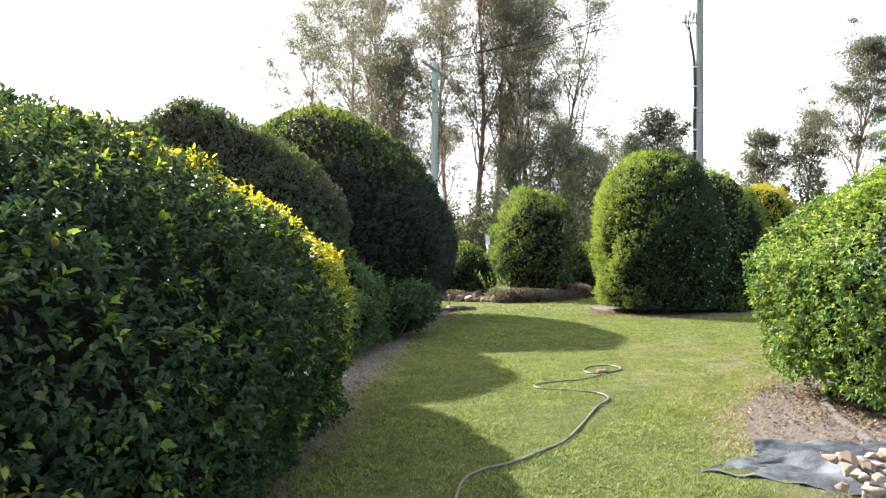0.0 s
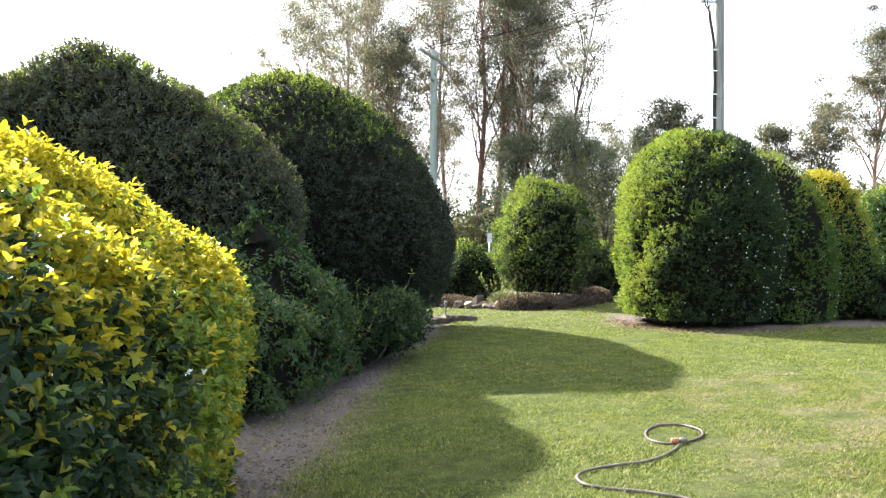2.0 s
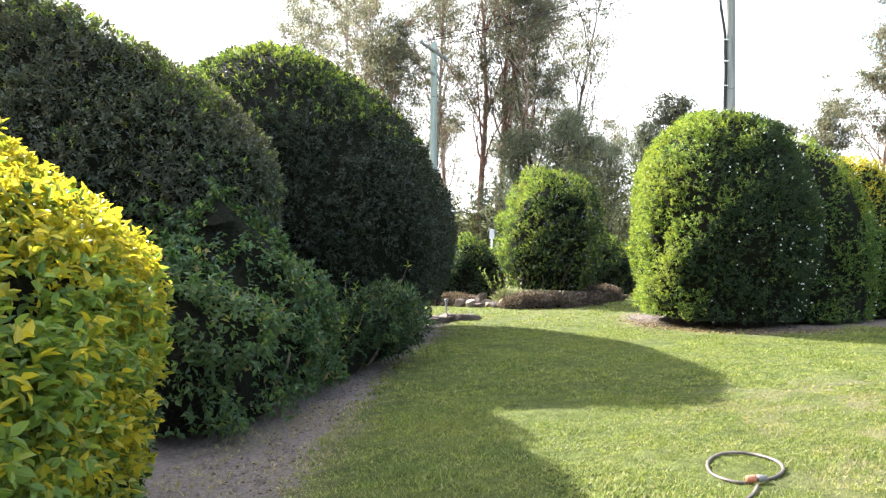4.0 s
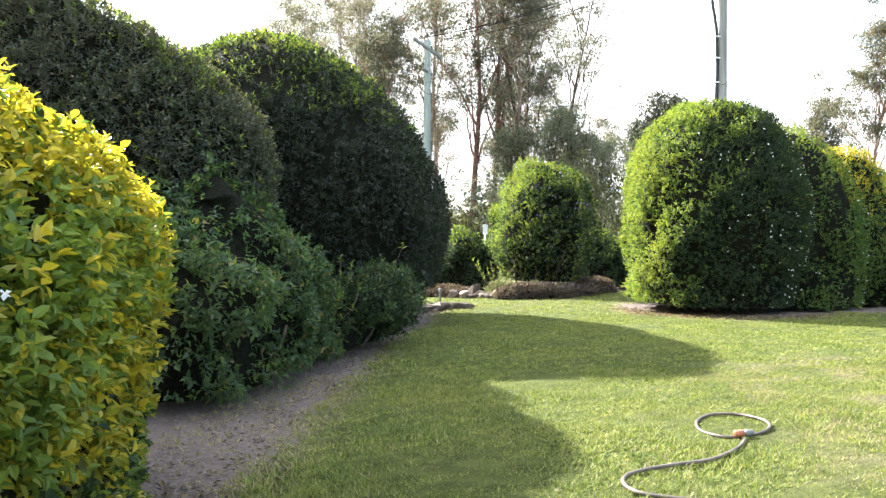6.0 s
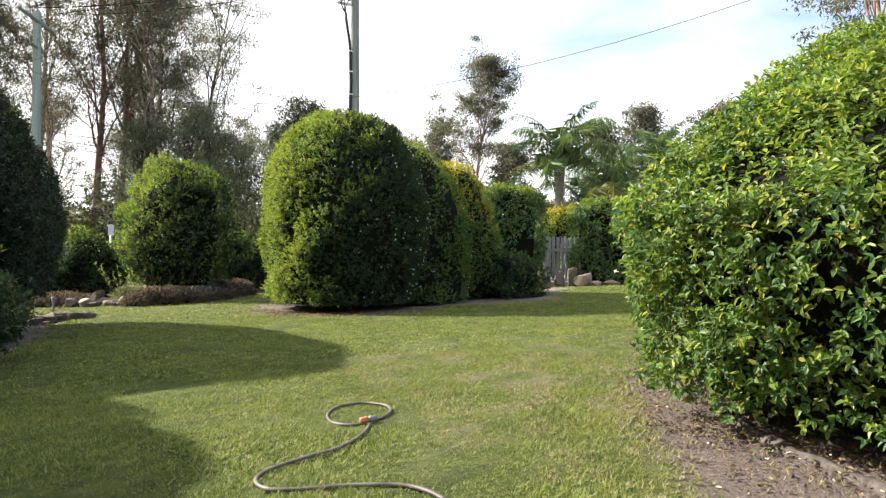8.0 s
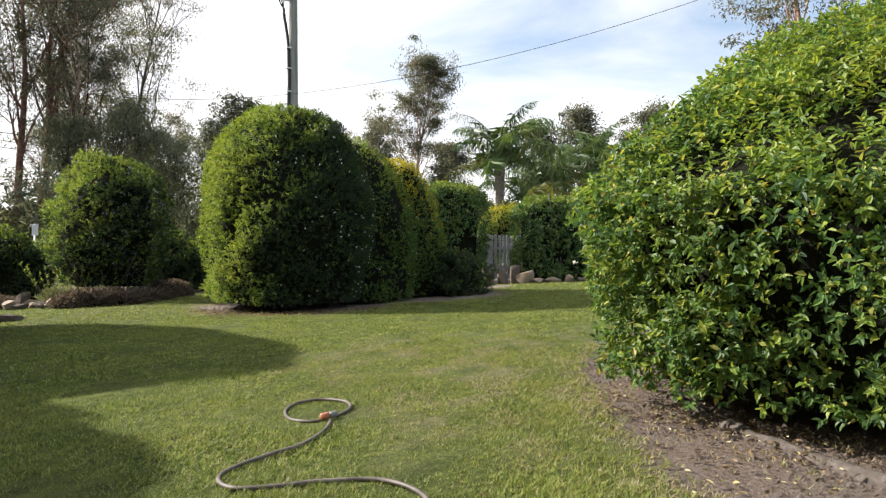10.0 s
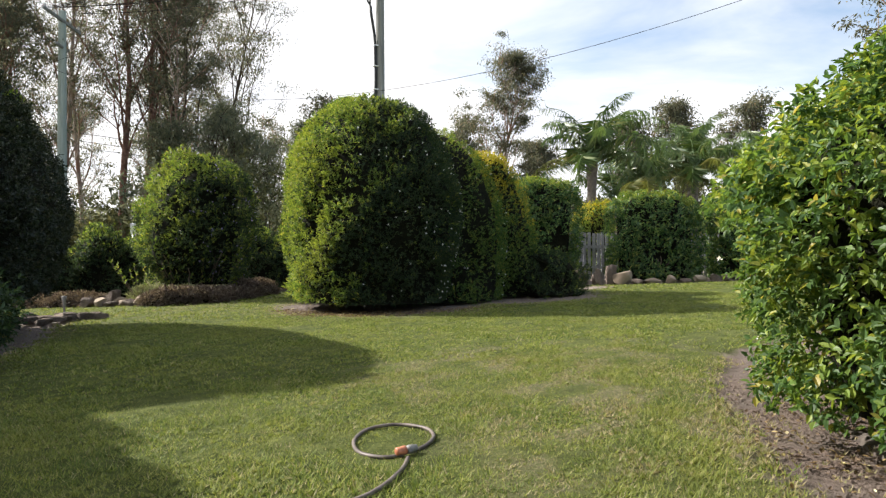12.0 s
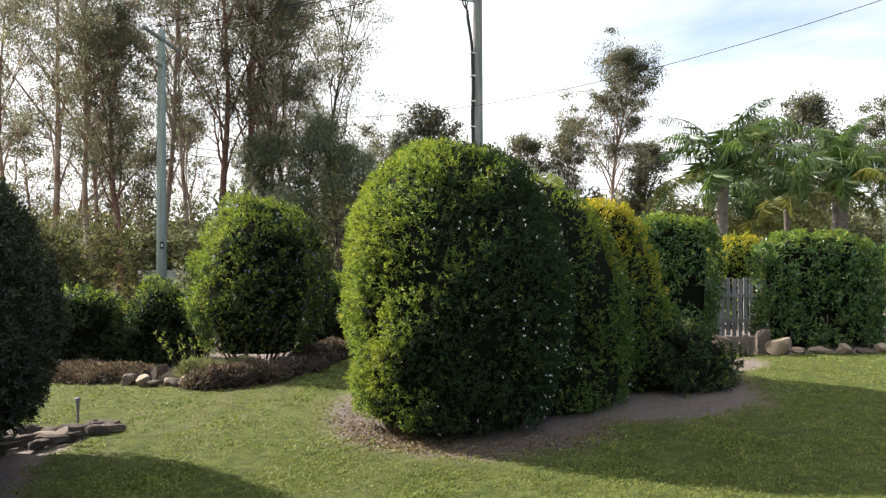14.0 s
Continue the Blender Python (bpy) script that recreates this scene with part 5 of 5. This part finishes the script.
while heap < 165:
    x, y = sides.uniform(1.70, 2.75), sides.uniform(2.75, 3.62)
    if y < 3.16 + (x - 1.70) * 0.62:
        s2 = sides.uniform(0.040, 0.080)
        stone(x, y, s2 * 1.35, s2, s2 * 1.05, heap, "pale tan landscaping stone on the plastic sheet", "stone heap", sides.uniform(0, 360), True, "stone", -1.0 - 1.1 * (heap % 3) * smooth(3.5, 3.1, y - 0.5 * (x - 1.9)), sides.uniform(-30, 30))
        heap += 1
tin = thing("black_fitting", 2.52, 3.62)
part("body", turned([(0.10, 0.0), (0.12, 0.03), (0.10, 0.06), (0.05, 0.08)], 16), CABLE, tin, "", True)
part("tap", turned([(0.012, 0.0), (0.014, 0.12), (0.022, 0.13), (0.022, 0.15)], 8, pose(0.03, 0, 0.06, 14, 8, 0)), SIGN_RED, tin, "small red spigot", True)
tin.location.z += 0.05
tagged(tin, "round black garden fitting lying on the plastic sheet", "garden fitting")

# ---- hose ----


def curve_through(points, per=10):
    """A smooth line through the points."""
    p_ = np.array(points, float)
    p_ = np.concatenate([[2 * p_[0] - p_[1]], p_, [2 * p_[-1] - p_[-2]]])
    out = []
    for i0 in range(1, len(p_) - 2):
        for t_ in np.linspace(0, 1, per, endpoint=False):
            a, b, c, d = p_[i0 - 1:i0 + 3]
            out.append(0.5 * (2 * b + (c - a) * t_ + (2 * a - 5 * b + 4 * c - d) * t_ ** 2 + (3 * b - a - 3 * c + d) * t_ ** 3))
    return np.array(out)


hose = thing("garden_hose", 1.44, 6.24, 0)
run = curve_through([(-0.1, 2.3), (0.03, 2.8), (0.09, 3.25), (0.19, 3.45), (0.36, 3.57), (0.54, 3.77), (0.70, 3.97), (0.88, 4.36), (1.06, 4.80), (1.20, 5.06), (1.18, 5.28), (1.02, 5.40), (0.88, 5.45), (0.76, 5.52), (0.74, 5.64), (0.81, 5.74), (0.97, 5.82), (1.15, 5.89), (1.32, 6.05), (1.42, 6.20)])
coil = curve_through([(1.46, 6.25), (1.55, 6.31), (1.63, 6.42), (1.65, 6.56), (1.57, 6.68), (1.44, 6.67), (1.33, 6.53), (1.29, 6.36), (1.34, 6.25), (1.42, 6.23)])


def laid(p2, r, lift=0.0):
    z = lie(p2[:, 0], p2[:, 1]) + r + 0.004 + lift
    return np.concatenate([p2 - np.array([1.44, 6.24]), z[:, None]], 1)


hang("hose_run", mesh_of("hose_run", *tube(laid(run, 0.0078), np.full(len(run), 0.0078), 10), HOSE, True), hose)
hang("hose_loop", mesh_of("hose_loop", *tube(laid(coil, 0.0078, 0.004 * np.sin(np.linspace(0, 6, len(coil)))), np.full(len(coil), 0.0078), 10), HOSE, True), hose)
zj = float(lie(1.44, 6.24)) + 0.028
part("coupling", turned([(0.010, -0.03), (0.015, -0.026), (0.015, -0.005), (0.017, 0.0), (0.017, 0.010), (0.011, 0.014)], 14, pose(-0.03, -0.01, zj, 0, 90, 8)), ORANGE, hose, "orange plastic hose coupling", True)
part("connector", turned([(0.011, 0.0), (0.016, 0.004), (0.016, 0.024), (0.014, 0.028), (0.014, 0.04), (0.010, 0.043)], 14, pose(-0.012, -0.008, zj, 0, 90, 8)), GREY_PLASTIC, hose, "grey plastic tap connector", True)
tagged(hose, "weathered brownish garden hose lying curled on the lawn", "hose")

# ---- leaf litter and small clods ----


def litter(name, spots, n, size, mat, seed, label):
    rng = np.random.default_rng(seed)
    c = []
    for x, y, sx, sy, w in spots:
        m_ = int(n * w)
        c.append(np.stack([x + rng.normal(size=m_) * sx, y + rng.normal(size=m_) * sy], -1))
    c = np.concatenate(c)
    z = lie(c[:, 0], c[:, 1]) - 0.015 + rng.uniform(0, 0.012, len(c))
    c = np.concatenate([c, z[:, None]], 1)
    d = unit(np.concatenate([rng.normal(size=(len(c), 2)), rng.normal(size=(len(c), 1)) * 0.2], 1))
    L = size * rng.uniform(0.5, 1.3, len(c))
    me = leaf_mesh(name, c, d, Z + rng.normal(size=c.shape) * 0.35, L, L * 0.5, mat, True, 0.3, -0.1)
    return tagged(new(name, me), label, "leaf litter", kind="stuff")


litter("leaf_litter", [(2.75, 5.0, 0.16, 0.5, 0.5), (2.4, 4.9, 0.35, 0.6, 0.3), (3.1, 5.9, 0.3, 0.35, 0.2)], 1300, 0.026, LITTER, 71, "fallen yellow and brown leaves on the soil")
litter("leaf_litter", [(-0.75, 6.5, 0.16, 2.0, 0.6), (-0.4, 10.0, 0.2, 1.5, 0.4)], 1500, 0.024, LITTER, 72, "fallen brown leaves on the soil")
litter("leaf_litter", [(3.3, 12.4, 0.35, 0.35, 0.5), (3.0, 13.1, 0.16, 0.5, 0.2), (4.6, 11.95, 0.9, 0.22, 0.3)], 4200, 0.034, LITTER, 73, "fallen brown leaves round the foot of the hedge")


def clods(name, x0, x1, y0, y1, n, seed, label):
    """Crumbs of soil."""
    rng = np.random.default_rng(seed)
    x, y = rng.uniform(x0, x1, n), rng.uniform(y0, y1, n)
    ok = soil_at(x, y) > 0.62
    x, y = x[ok], y[ok]
    s = 0.004 + 0.012 * rng.random(len(x)) ** 3
    o = np.array([[1, 0, 0], [0, 1, 0], [-1, 0, 0], [0, -1, 0], [0, 0, 0.9]])
    c = np.stack([x, y, lie(x, y) - 0.024], -1)
    v = c[:, None] + o[None] * s[:, None, None] * rng.uniform(0.6, 1.4, (len(x), 5, 1))
    f = np.array([[0, 1, 4], [1, 2, 4], [2, 3, 4], [3, 0, 4]])
    me = mesh_of(name, v.reshape(-1, 3), (np.arange(len(x))[:, None, None] * 5 + f[None]).reshape(-1, 3), GROUND)
    me.attributes.new("soil", "FLOAT", "POINT").data.foreach_set("value", np.ones(len(me.vertices), np.float32))
    me.attributes.new("dry", "FLOAT", "POINT").data.foreach_set("value", np.full(len(me.vertices), 0.7 if x0 < 0 else 0.1, np.float32))
    return tagged(new(name, me), label, "soil", kind="stuff")


clods("soil_clods", 1.5, 3.6, 3.6, 7.2, 9000, 81, "small crumbs of dry soil")
clods("soil_clods", 2.6, 9.2, 11.4, 15.0, 9000, 83, "small crumbs of dry soil")
clods("soil_clods", -1.6, 0.2, 3.0, 12.0, 11000, 82, "small crumbs of dry soil")

# ---- things beyond the garden ----
wall = thing("low_wall", 0.4, 46.5)
part("wall_body", box(4.6, 0.25, 0.95, pose(0, 0, 0.45), 0.02), PALE_WALL, wall)
part("coping", box(4.7, 0.32, 0.08, pose(0, 0, 0.965), 0.01), PALE_WALL, wall)
tagged(wall, "low pale rendered wall far beyond the garden", "wall")
sign = thing("road_sign", 1.75, 27.5)
part("post", turned([(0.03, -0.2), (0.03, 1.9)], 10), GALV, sign, "", True)
part("plate", box(0.17, 0.02, 0.34, pose(0, -0.04, 1.72), 0.004), PALE_WALL, sign, "small white sign plate")
tagged(sign, "small white sign on a thin metal post", "sign")
